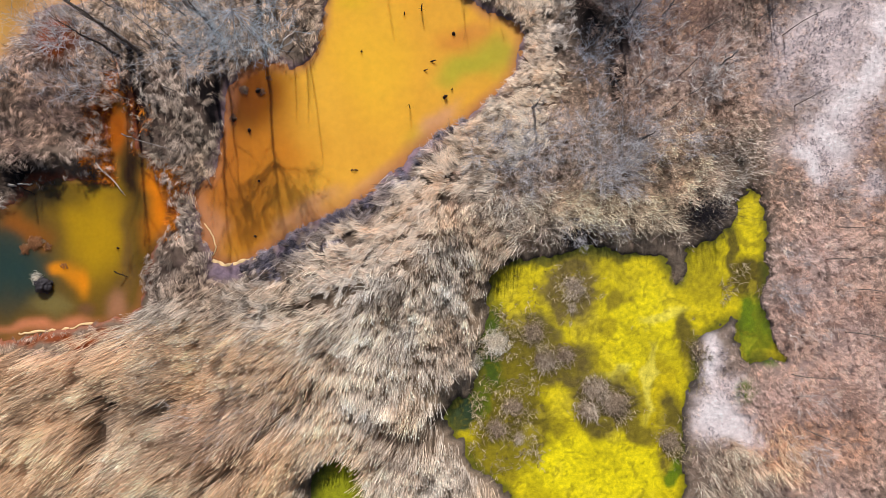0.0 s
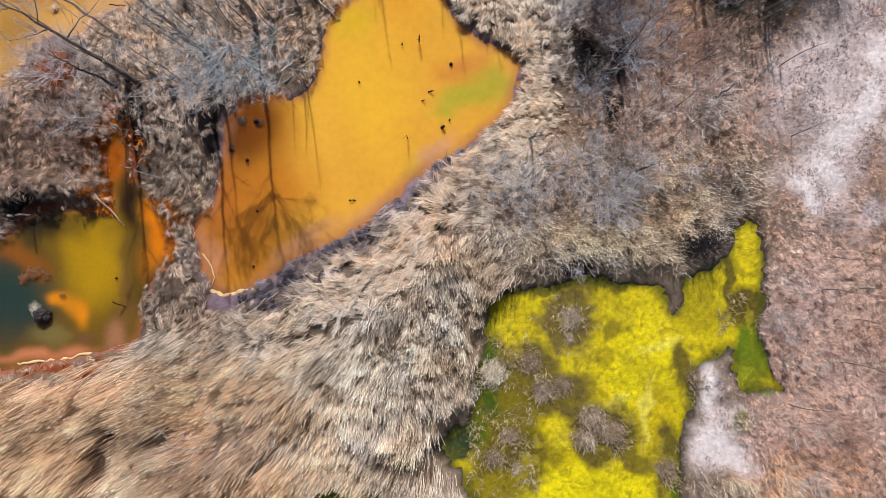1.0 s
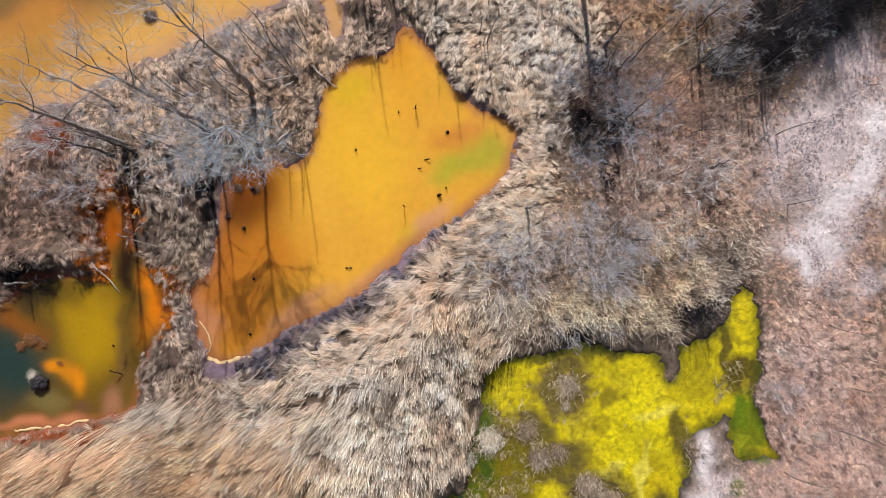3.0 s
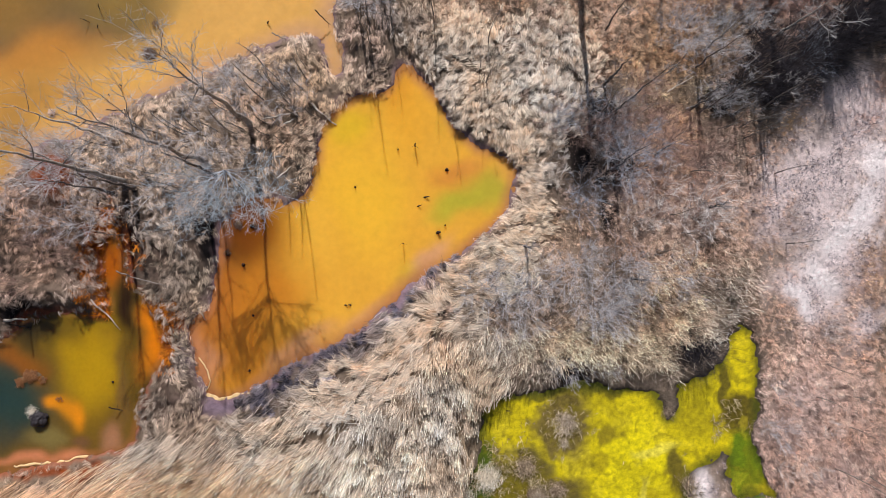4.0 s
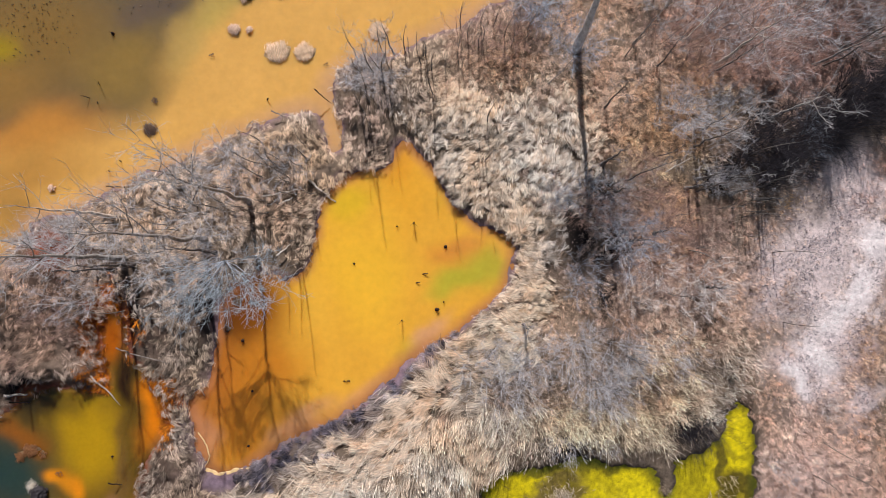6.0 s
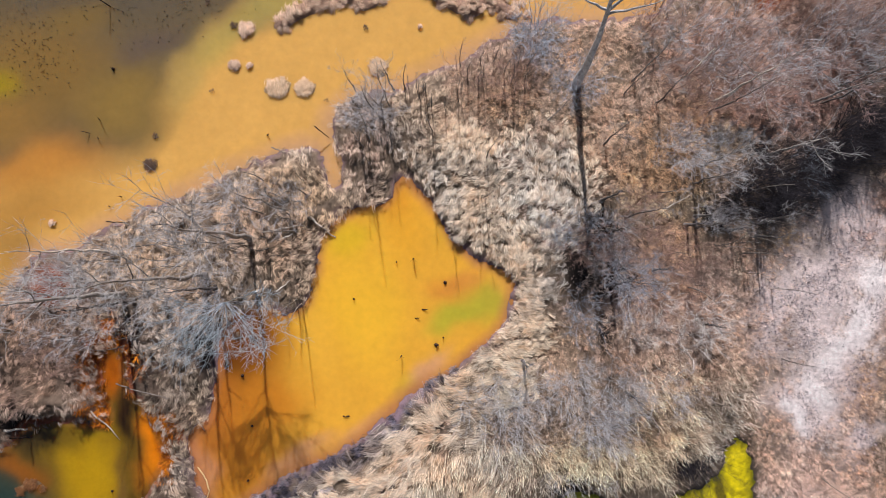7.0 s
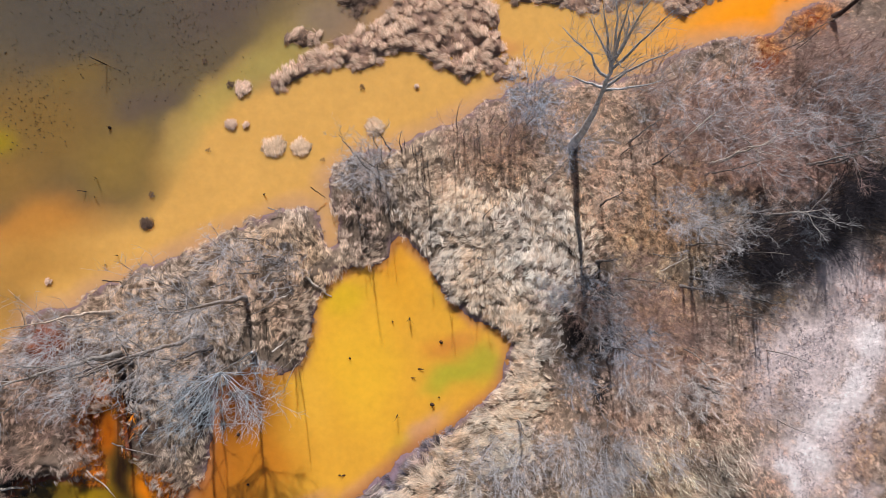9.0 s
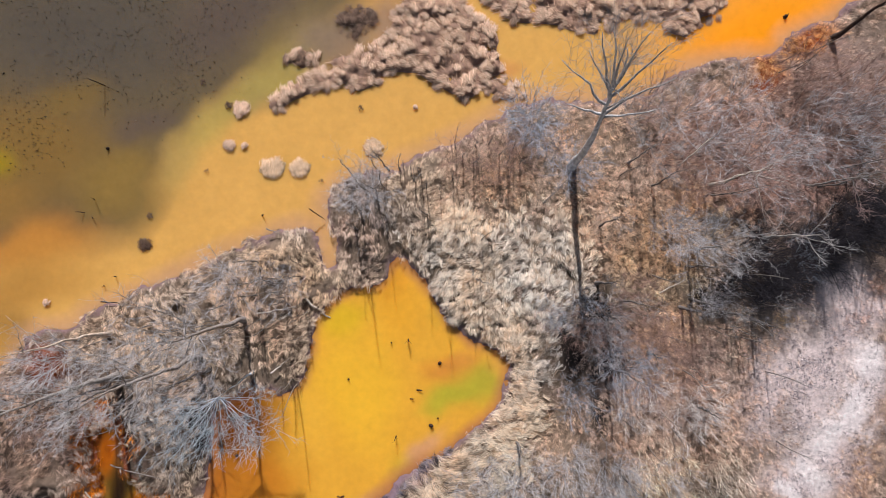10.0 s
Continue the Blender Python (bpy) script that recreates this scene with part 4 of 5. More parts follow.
    way = np.concatenate([RNG.normal(0, 0.9, (n, 2)), np.ones((n, 1))], 1)
    way /= np.linalg.norm(way, axis=1)[:, None]
    px, py = x[i] + RNG.normal(0, 0.03, n), y[i] + RNG.normal(0, 0.03, n)
    k = np.clip(RNG.uniform(0, 1, len(x))[i] + RNG.normal(0, 0.1, n), 0, 1)[:, None]
    b = Bundle()
    b.strands(np.stack([px, py, np.maximum(ground_height(px, py), 0)], 1), way, tall * RNG.uniform(0.5, 1.4, n), np.full(n, thick), RNG.normal(0, 0.015, (n, 3)), colours[0] * (1 - k) + colours[1] * k, 1, 2, 0.5)
    ob = new(name, b.mesh(name))
    ob.data.materials.append(REED)
    tagged(ob, label, "weeds", kind="stuff")


speckle("sand_weeds", SAND, 60000, (dry(92, 84, 90), dry(226, 212, 208)), "low grey weeds dotted over pale sand", (8, -13, 22, 14), 0.055, 0.02, 0.026)
speckle("algae_sprigs", (
    (4.05, -4.51, 2.4, 1.8, 0), (2.67, -7.78, 1.8, 1.6, 0), (7.00, -6.83, 1.3, 0.9, 0), (9.97, -8.79, 0.6, 1.0, 0), (2.04, -3.50, 0.5, 2.0, 0), (5.52, -2.04, 0.9, 0.8, 0), (10.86, -5.01, 0.5, 1.4, 0), (12.75, -1.74, 0.6, 0.7, 0)),
    16000, (dry(110, 92, 50), dry(214, 196, 156)), "dry sprigs standing thinly in algae", (1, -12, 15, 2), 0.22, -3.0, 0.02)


# ---- woody plants ----
def part(name, data, material, parent, label="", at=None):
    """One mesh under a thing or a part."""
    ob = new(name, data)
    if material is not None and not ob.data.materials:
        ob.data.materials.append(material)
    ob.parent = parent
    if at is not None:
        ob.matrix_basis = at
    if label:
        ob["label"] = label
    return ob


def limb_points(start, way, length, n=6, droop=0.0, wob=0.06):
    way = np.asarray(way, float) / np.linalg.norm(way)
    t = np.linspace(0, 1, n)
    p = np.asarray(start)[None] + way[None] * (length * t)[:, None]
    wobble = np.cumsum(RNG.normal(0, wob * length / n, (n, 3)), 0)
    wobble[0] = 0
    p = p + wobble
    p[:, 2] += droop * length * t ** 2
    return p


def off_shoots(b, pts, count, length, width, colour, upward=0.35, sides=3, segs=2, wide=1.0):
    """Side shoots along a limb; gives their tips and ways."""
    k = RNG.uniform(0.25, 1.0, count)
    f = k * (len(pts) - 1)
    i = np.minimum(f.astype(int), len(pts) - 2)
    root = pts[i] + (pts[i + 1] - pts[i]) * (f - i)[:, None]
    along = pts[i + 1] - pts[i]
    along /= np.linalg.norm(along, axis=1)[:, None]
    way = along * 0.7 + RNG.normal(0, 0.6 * wide, (count, 3)) + np.array([0, 0, upward])
    way /= np.linalg.norm(way, axis=1)[:, None]
    ln = length * RNG.uniform(0.5, 1.2, count) * (1.15 - 0.5 * k)
    bend = np.concatenate([RNG.normal(0, 0.12, (count, 2)), RNG.uniform(-0.05, 0.2, (count, 1))], 1) * ln[:, None]
    c = np.tile(colour, (count, 1)) * RNG.uniform(0.8, 1.2, (count, 1))
    tips = b.strands(root, way, ln, np.full(count, width), bend, c, segs, sides, 0.35, 0.1)
    return root, tips


def fine_twigs(b, roots, tips, per, length, width, colour, upward=0.2):
    """Hair-thin twigs along shoots."""
    i = np.repeat(np.arange(len(roots)), per)
    n = len(i)
    k = RNG.uniform(0.3, 1.0, n)[:, None]
    p = roots[i] * (1 - k) + tips[i] * k
    way = (tips - roots)[i]
    way = way / np.maximum(np.linalg.norm(way, axis=1), 1e-5)[:, None] * 0.6 + RNG.normal(0, 0.55, (n, 3)) + np.array([0, 0, upward])
    way /= np.linalg.norm(way, axis=1)[:, None]
    ln = length * RNG.uniform(0.5, 1.3, n)
    b.strands(p, way, ln, np.full(n, width), RNG.normal(0, 0.08, (n, 3)) * ln[:, None], np.tile(colour, (n, 1)) * RNG.uniform(0.8, 1.2, (n, 1)), 1, 2, 0.4, 0.1)


def bare_tree(x, y, height, lean, radius, fork, limbs, reach, label, bark=(150, 144, 138), twig=(176, 172, 170), twigs=1.0, rise=0.7, azimuth=None, arc=6.283, bow=None, ends=()):
    """A leafless tree: trunk, limbs and twigs under one root."""
    z = float(ground_height(np.array([x]), np.array([y]))[0])
    root = new("bare_tree")
    root.location = (x, y, z - 0.08)
    tagged(root, label, "tree", "bare trees by the water")
    trunk = Bundle()
    n = 9
    t = np.linspace(0, 1, n)
    sway = 1 - (1 - t) ** 1.8 if bow is None else t ** bow
    pts = np.stack([lean[0] * sway, lean[1] * sway, height * t], 1)
    pts[1:-1, :2] += RNG.normal(0, 0.006 * height, (n - 2, 2))
    radii = radius * (1 - 0.92 * t ** (0.62 if bow is None else 0.78))
    radii[0] *= 1.2
    fine = np.linspace(0, n - 1, 25)
    pts_fine = np.stack([np.interp(fine, np.arange(n), pts[:, q]) for q in range(3)], 1)
    pts_fine[1:] += RNG.normal(0, 0.05 * radius + 0.006, (24, 3))
    trunk.tube(pts_fine, np.interp(fine, np.arange(n), radii) * RNG.uniform(0.86, 1.12, 25), lin(*bark), 8)
    part("trunk", trunk.mesh("trunk", True), BARK, root)
    crown = Bundle()
    thin = min(1.0, reach / 1.9)
    for k in range(limbs + len(ends)):
        h = fork + (0.97 - fork) * (k + 0.5 * RNG.uniform()) / limbs if k < limbs else ends[k - limbs][3]
        f = h * (n - 1)
        i = min(int(f), n - 2)
        start = pts[i] + (pts[i + 1] - pts[i]) * (f - i)
        a = k * 2.4 + RNG.uniform(-0.4, 0.4) if azimuth is None else azimuth + RNG.uniform(-arc / 2, arc / 2)
        ln = reach * (1.25 - 0.75 * (h - fork) / (1 - fork)) * RNG.uniform(0.75, 1.15)
        up = rise * RNG.uniform(0.6, 1.5)
        if k < limbs:
            lp = limb_points(start, (math.cos(a), math.sin(a), up), ln, 7, 0.10, 0.13)
        else:
            out = np.array(ends[k - limbs][:3]) - start
            ln = float(np.linalg.norm(out))
            lp = limb_points(start, out, ln, 7, 0.08, 0.10)
        r0 = min(radius, 0.17) * (0.20 - 0.12 * (h - fork) / (1 - fork)) if k < limbs else radius * 0.30
        lb = Bundle()
        lb.tube(lp, np.linspace(r0, r0 * 0.18, 7), lin(*bark) * RNG.uniform(0.6, 1.0), 5)
        part("limb", lb.mesh("limb", True), BARK, root)
        roots, tips = off_shoots(crown, lp, int(9 * twigs) + 2, ln * 0.5, 0.015 * thin, lin(*twig))
        r2, t2 = [], []
        for q in range(len(roots)):
            sp = np.stack([roots[q], (roots[q] + tips[q]) / 2, tips[q]])
            a2, b2 = off_shoots(crown, sp, 4, ln * 0.24, 0.010 * thin, lin(*twig), sides=2)
            r2.append(a2), t2.append(b2)
        fine_twigs(crown, np.vstack(r2), np.vstack(t2), max(1, int(3 * twigs)), ln * 0.13, 0.007 * thin, lin(*twig))
    part("crown", crown.mesh("crown"), TWIG, root, "fine pale grey twigs")
    return root


def shrub_meshes(height, stems, twig, seed_turn):
    """The two meshes of a leafless bush: its stems and its twigs."""
    st, tw = Bundle(), Bundle()
    for k in range(stems):
        a = k * 2.4 + seed_turn
        out = RNG.uniform(0.1, 1.0)
        p = limb_points((0.3 * math.cos(a), 0.3 * math.sin(a), 0), (math.cos(a) * out, math.sin(a) * out, 1), height * RNG.uniform(0.6, 1.05), 5, -0.08, 0.1)
        st.tube(p, np.linspace(0.016, 0.005, 5), lin(*twig) * 0.8, 4)
        roots, tips = off_shoots(tw, p, 8, height * 0.42, 0.011, lin(*twig), sides=2)
        fine_twigs(tw, roots, tips, 4, height * 0.17, 0.007, lin(*twig))
    return st.mesh("stems", True), tw.mesh("twigs")


SHRUBS = {}
for kind, colour, h, stems in (
        ("grey", (196, 192, 192), 2.2, 9), ("brown", (170, 138, 124), 1.9, 10), ("dark", (52, 48, 52), 2.6, 14), ("pale", (228, 218, 210), 1.6, 8), ("haze", (176, 182, 192), 2.4, 10)):
    SHRUBS[kind] = [shrub_meshes(h, stems, colour, q) for q in range(3)]
SHRUB_LABELS = {
    "grey": "leafless grey bush with many thin twigs", "brown": "leafless reddish brown bush in dead grass",
    "dark": "tall dense dark thicket bush without leaves", "pale": "low bush of bleached pale grey twigs", "haze": "tall airy bush of blue-grey twigs under a tree"}


def bush(kind, x, y, scale, turn):
    z = float(ground_height(np.array([x]), np.array([y]))[0])
    root = new("bare_bush")
    root.matrix_basis = pose(x, y, z - 0.04, 0, 0, turn) @ Matrix.Diagonal((scale, scale, scale * RNG.uniform(0.85, 1.15), 1))
    stems, twigs = SHRUBS[kind][int(RNG.integers(3))]
    part("framework", stems, BARK, root)
    part("crown", twigs, TWIG, root)
    return tagged(root, SHRUB_LABELS[kind], "bush", "bare bushes on the bog")


THICKETS = ((("grey", 8, (-11.25, 9.53, 3.6, 1.8), 0.9), ("grey", 7, (-2.86, 16.48, 0.9, 1.3), 0.8), ("brown", 12, (2.19, 19.05, 2.6, 1.2), 0.7), 
        ("haze", 7, (5.0, 20.2, 1.7, 0.8), 0.8), ("haze", 4, (6.1, 18.5, 0.45, 0.5), 0.62), ("brown", 30, (13.01, 20.13, 4.6, 3.0), 0.9), ("grey", 12, (13.27, 19.38, 4.2, 2.6), 1.0), 
        ("grey", 8, (18.26, 20.92, 1.6, 2.6), 1.0), ("brown", 14, (17.75, 21.67, 2.2, 2.6), 1.0), ("dark", 9, (14.22, 13.96, 1.6, 0.8), 0.9), 
        ("dark", 7, (16.84, 15.25, 1.4, 0.7), 0.9), ("dark", 5, (15.4, 14.6, 2.6, 1.0), 0.7), ("dark", 12, (18.83, 16.53, 1.6, 1.3), 0.95), 
        ("haze", 9, (6.9, 10.7, 2.0, 3.3), 0.6), ("haze", 2, (16.4, 14.5, 2.6, 1.1), 0.7), ("grey", 4, (13.0, 12.4, 1.4, 0.6), 0.6), ("grey", 5, (14.9, -1.3, 0.5, 1.5), 0.45), ("brown", 4, (5.81, 10.72, 1.2, 2.0), 0.8),) +
    (("pale", 10, (10.65, 7.97, 2.2, 0.9), 0.9), ("grey", 10, (8.21, 5.32, 2.8, 1.3), 0.8), ("grey", 10, (2.92, 4.31, 1.8, 1.8), 0.7), ("grey", 7, (6.70, 3.55, 1.4, 0.8), 0.8), 
        ("pale", 6, (-10.43, -7.53, 1.8, 0.7), 1.0), ("grey", 4, (6.45, 0.9, 2.4, 0.4), 0.4), ("brown", 10, (8.83, 12.27, 1.6, 1.6), 0.7), 
        ("brown", 10, (17.53, -4.00, 2.2, 4.2), 0.6), ("pale", 10, (16.02, -5.26, 2.2, 4.2), 0.6), ("brown", 10, (10.48, 9.60, 2.6, 1.6), 0.7), 
        ("grey", 5, (7.46, 10.61, 1.4, 2.0), 0.7), ("grey", 5, (-17.23, 8.09, 3.2, 1.4), 0.7), ("brown", 8, (-18.24, 5.32, 2.2, 1.8), 0.6), 
        ("grey", 8, (-8.45, 13.13, 2.4, 0.9), 0.7),) +
    (("grey", 8, (-16.39, 8.96, 2.0, 1.4), 0.8), ("dark", 5, (11.23, 1.79, 0.9, 0.5), 0.5), ("pale", 5, (16.78, 8.34, 1.9, 2.4), 0.4), 
        ("pale", 3, (16.78, 3.55, 1.6, 1.6), 0.4), ("grey", 8, (10.32, 14.56, 2.4, 1.6), 0.8),))
for kind, count, (tx, ty, rx, ry), scale in THICKETS:
    for _ in range(count):
        a, r = RNG.uniform(0, 6.283), math.sqrt(RNG.uniform())
        px, py = tx + rx * r * math.cos(a), ty + ry * r * math.sin(a)
        if shore(np.array([px]), np.array([py]))[0] > 0.15:
            bush(kind, px, py, scale * RNG.uniform(0.7, 1.2), RNG.uniform(0, 360))

bare_tree(6.02, 18.42, 9.2, (-0.25, 2.3), 0.21, 0.62, 5, 1.5, "tall leafless tree on the lake's shore, forked high up", bark=(206, 204, 202), twig=(150, 144, 142), twigs=1.2, rise=1.6, bow=1.6,
    ends=((-0.85, 2.67, 9.9, 0.78), (-1.4, 2.43, 9.9, 0.72), (-1.93, 1.98, 8.9, 0.68), (-0.06, 2.52, 9.9, 0.78), (0.69, 2.44, 9.2, 0.72), (1.4, 1.83, 7.9, 0.62), (-1.66, 1.26, 6.9, 0.62), (1.58, 1.11, 6.4, 0.6), (-0.59, 2.37, 10.1, 0.8), (-1.4, 2.12, 8.9, 0.74)))
bare_tree(-10.40, 9.80, 10.0, (-0.2, 0.2), 0.15, 0.40, 9, 2.2, "leafless grey tree standing between the waters", bark=(150, 142, 136), rise=1.3)
bare_tree(-8.42, 11.50, 9.6, (0.1, 0.3), 0.145, 0.50, 9, 2.0, "leafless grey tree near the orange pond", bark=(150, 142, 136), rise=1.3)
bare_tree(-14.54, 10.87, 6.6, (-0.2, 0.1), 0.11, 0.55, 5, 1.5, "dead bleached tree snag with few broken limbs", bark=(206, 190, 174), twigs=0.3, rise=0.4)
bare_tree(-14.16, 9.04, 9.0, (0.0, 0.2), 0.16, 0.45, 8, 2.0, "leafless tree with a dark trunk by the marsh", rise=1.3)
# three added trunks that broaden the shadows of their neighbours
bare_tree(-13.72, 8.7, 5.0, (0.2, 0.1), 0.11, 0.6, 4, 1.2, "slim leafless tree added to widen a trunk's shadow by the marsh", bark=(96, 88, 84), twigs=0.5, rise=1.3)
bare_tree(-14.5, 8.5, 4.6, (-0.2, 0.1), 0.10, 0.6, 4, 1.1, "slim dark leafless tree added on the marsh bank to widen a shadow", bark=(90, 82, 80), twigs=0.5, rise=1.3)
bare_tree(-10.02, 9.3, 5.6, (0.1, 0.2), 0.11, 0.6, 4, 1.2, "slim leafless tree added beside the grey tree to widen its shadow", bark=(96, 90, 88), twigs=0.5, rise=1.3)
bare_tree(-8.15, 9.15, 4.3, (-0.02, -0.1), 0.085, 0.90, 22, 2.4, "small spreading tree with pale grey branches", bark=(196, 202, 210), twig=(168, 178, 184), twigs=0.8, rise=0.12, azimuth=-1.2, arc=3.6)
bare_tree(-3.69, 17.95, 2.8, (-0.3, 0.5), 0.04, 0.3, 6, 0.9, "thin leafless sapling at the lake's edge", twigs=0.6)
bare_tree(12.04, 17.61, 5.0, (0.2, 0.2), 0.12, 0.70, 7, 2.2, "dead tree with white barkless limbs above the thicket", bark=(196, 184, 172), twig=(150, 130, 120), twigs=0.5, rise=0.15)
bare_tree(14.58, 15.36, 4.0, (0.1, 0.1), 0.09, 0.6, 6, 1.7, "dead tree with pale crooked limbs in the dark thicket", bark=(180, 172, 164), twigs=0.5, rise=0.2)
bare_tree(17.46, 24.18, 6.0, (0.5, 0.8), 0.13, 0.4, 7, 1.9, "dark leafless tree on the orange shore", bark=(70, 60, 56), twig=(130, 110, 100))
bare_tree(8.51, 18.59, 4.2, (0.2, 0.4), 0.06, 0.4, 7, 1.3, "slim grey leafless tree in dead grass")
bare_tree(7.58, 9.60, 5.0, (0.1, 0.3), 0.08, 0.3, 8, 1.5, "leafless dark tree in the brown thicket", bark=(110, 106, 108), twig=(156, 158, 166))
bare_tree(11.57, 14.83, 4.4, (0.1, 0.2), 0.06, 0.35, 8, 1.4, "slim leafless tree in the thicket")
bare_tree(16.31, 17.64, 4.6, (0.3, 0.1), 0.08, 0.4, 8, 1.6, "leafless tree among brown bushes", twig=(150, 126, 120))


for tx, ty, h in ((11.13, 14.06, 5.5), (11.70, 17.10, 6.0), (9.53, 17.59, 4.5), (7.28, 15.80, 4.0), (11.36, 12.12, 5.5), (8.21, 12.62, 6.0), (6.95, 11.86, 5.0), (14.12, 12.32, 4.0), (-2.11, 18.26, 3.6), (16.81, 17.64, 6.0), (17.55, 18.40, 5.0)):
    bare_tree(tx, ty, h, (RNG.uniform(-0.3, 0.3), RNG.uniform(-0.2, 0.4)), 0.055, 0.35, 6, 0.9, "slim leafless tree standing in the thicket", bark=(120, 112, 106), twigs=0.6, rise=1.0)


for tx, ty, h in ((7.48, 12.01, 3.6), (7.17, 13.27, 3.4), (11.32, 12.64, 3.4), (10.89, 12.26, 2.6), (12.84, 12.00, 2.4), (11.78, 7.83, 2.4), (8.38, 4.79, 2.4), (3.68, 6.19, 2.0), (14.06, 11.75, 2.6), (9.50, 10.23, 2.2)):
    bare_tree(tx, ty, h, (RNG.uniform(-0.15, 0.15), RNG.uniform(-0.1, 0.2)), 0.10, 0.3, 5, 0.7, "slim bare tree throwing a long shadow over scrub", bark=(112, 106, 102), twig=(150, 146, 148), twigs=0.7, rise=1.4)


# ---- saplings ----
def sapling_meshes(height, bow):
    stem, tw = Bundle(), Bundle()
    t = np.linspace(0, 1, 7)
    p = np.stack([bow * t ** 2, 0.1 * np.sin(3 * t), height * t], 1)
    stem.tube(p, np.linspace(0.028, 0.008, 7), lin(128, 120, 112), 5)
    off_shoots(tw, p, 9, 0.45, 0.010, lin(146, 140, 136), sides=3)
    return stem.mesh("stem", True), tw.mesh("twigs")


SAPLINGS = [sapling_meshes(h, b) for h, b in ((2.2, 0.1), (2.8, -0.15), (3.4, 0.2), (3.0, 0.5))]


def sapling(x, y, which, turn, scale=1.0):
    z = float(ground_height(np.array([x]), np.array([y]))[0])
    root = new("dead_sapling")
    root.matrix_basis = pose(x, y, z - 0.05, 0, 0, turn) @ Matrix.Diagonal((scale, scale, scale, 1))
    stem, twigs = SAPLINGS[which]
    part("stem", stem, BARK, root)
    part("crown", twigs, TWIG, root)
    tagged(root, "thin dead sapling standing bare in fallen sedge", "sapling", "dead saplings")


STANDS = ((16, (-6.66, 12.63, 1.2, 1.8)), (9, (-0.84, 17.77, 1.8, 0.8)), (10, (2.19, 19.30, 2.2, 0.8)), (7, (-3.11, 15.97, 1.0, 1.4)), (8, (-11.26, 11.57, 2.4, 1.2)),
          (6, (-6.65, 9.35, 0.6, 1.6)), (8, (-12.70, 8.09, 1.6, 1.6)), (6, (16.48, 22.67, 1.8, 0.9)), (8, (11.62, 10.78, 2.2, 1.4)), (9, (17.4, -3.5, 2.4, 4.5)), (7, (11.2, 12.6, 2.6, 1.4)), (6, (9.2, 6.2, 2.6, 1.6)), (5, (1.22, 13.72, 1.0, 1.6)))
for count, (tx, ty, rx, ry) in STANDS:
    for _ in range(count):
        px, py = tx + rx * RNG.uniform(-1, 1), ty + ry * RNG.uniform(-1, 1)
        if shore(np.array([px]), np.array([py]))[0] > -0.1:
            sapling(px, py, int(RNG.integers(4)), RNG.uniform(0, 360), RNG.uniform(0.7, 1.1))
for px, py in ((-7.67, 13.46), (-7.13, 13.34), (-6.90, 12.78), (-6.70, 12.45), (-6.41, 11.94), (-10.34, 11.02), (-9.98, 11.28), (-8.67, 11.29), (-12.73, 11.26), (-14.66, 10.61), (-7.98, 13.28), (-2.25, 17.43), (-1.56, 18.20), (-0.72, 18.07), (-0.33, 16.30), (1.62, 13.89), (1.69, 18.46), (-2.58, 17.18), (0.81, 17.70), (3.09, 18.46), (-3.65, 17.43), (-3.26, 16.41), (-11.57, 10.24), (-9.52, 12.18)):
    sapling(px, py, int(RNG.integers(1, 4)), RNG.uniform(0, 360), RNG.uniform(0.85, 1.15))
sapling(8.13, 18.03, 2, 20, 1.0)
sapling(-6.22, 8.59, 3, -60, 1.15)
sapling(14.74, 9.41, 2, 0, 0.9)
sapling(15.27, 6.32, 2, 90, 0.8)
sapling(-0.41, 17.39, 0, 0, 1.1)


# ---- islands and tussocks in the lake ----
def tuft_mesh(blades, length, colours):
    """A mop of sedge that droops mostly along +x."""
    b = Bundle()
    a = RNG.normal(0, 0.3, blades)
    way = np.stack([np.cos(a) * 0.8, np.sin(a) * 0.8, RNG.uniform(0.2, 0.7, blades)], 1)
    way /= np.linalg.norm(way, axis=1)[:, None]
    ln = length * RNG.uniform(0.7, 1.1, blades)
    bend = np.stack([-0.15 * ln, 0 * ln, -way[:, 2] * ln - ln * RNG.uniform(0.3, 0.7, blades)], 1)
    k = np.clip(RNG.normal(0.5, 0.25, blades), 0, 1)[:, None]
    root = np.stack([RNG.normal(-0.02, 0.07, blades), RNG.normal(0, 0.07, blades), RNG.uniform(-0.02, 0.08, blades)], 1)
    b.strands(root, way, ln, 0.013 * RNG.uniform(0.7, 1.3, blades), bend, colours[0] * (1 - k) + colours[1] * k, 2, 2, 0.35)
    return b.mesh("tuft")


TUFTS = [tuft_mesh(120, 0.44, (lin(184, 140, 112), lin(255, 226, 196))) for _ in range(4)]
DARK_TUFTS = [tuft_mesh(44, 0.22, (lin(84, 66, 56), lin(156, 126, 106))) for _ in range(3)]


def sprig_mesh(blades, length, colours):
    """Loose upright dry blades."""
    b = Bundle()
    way = np.concatenate([RNG.normal(0, 0.5, (blades, 2)) + (0, -0.25), np.ones((blades, 1))], 1)
    way /= np.linalg.norm(way, axis=1)[:, None]
    k = RNG.uniform(0, 1, (blades, 1))
    root = np.stack([RNG.normal(0, 0.24, blades), RNG.normal(0, 0.2, blades), np.full(blades, -0.03)], 1)
    b.strands(root, way, length * RNG.uniform(0.5, 1.2, blades), np.full(blades, 0.016), RNG.normal(0, 0.06, (blades, 3)), colours[0] * (1 - k) + colours[1] * k, 2, 2, 0.4)
    return b.mesh("tuft")


SPRIGS = [sprig_mesh(60, 0.34, (lin(150, 130, 108), lin(240, 224, 200))) for _ in range(3)]
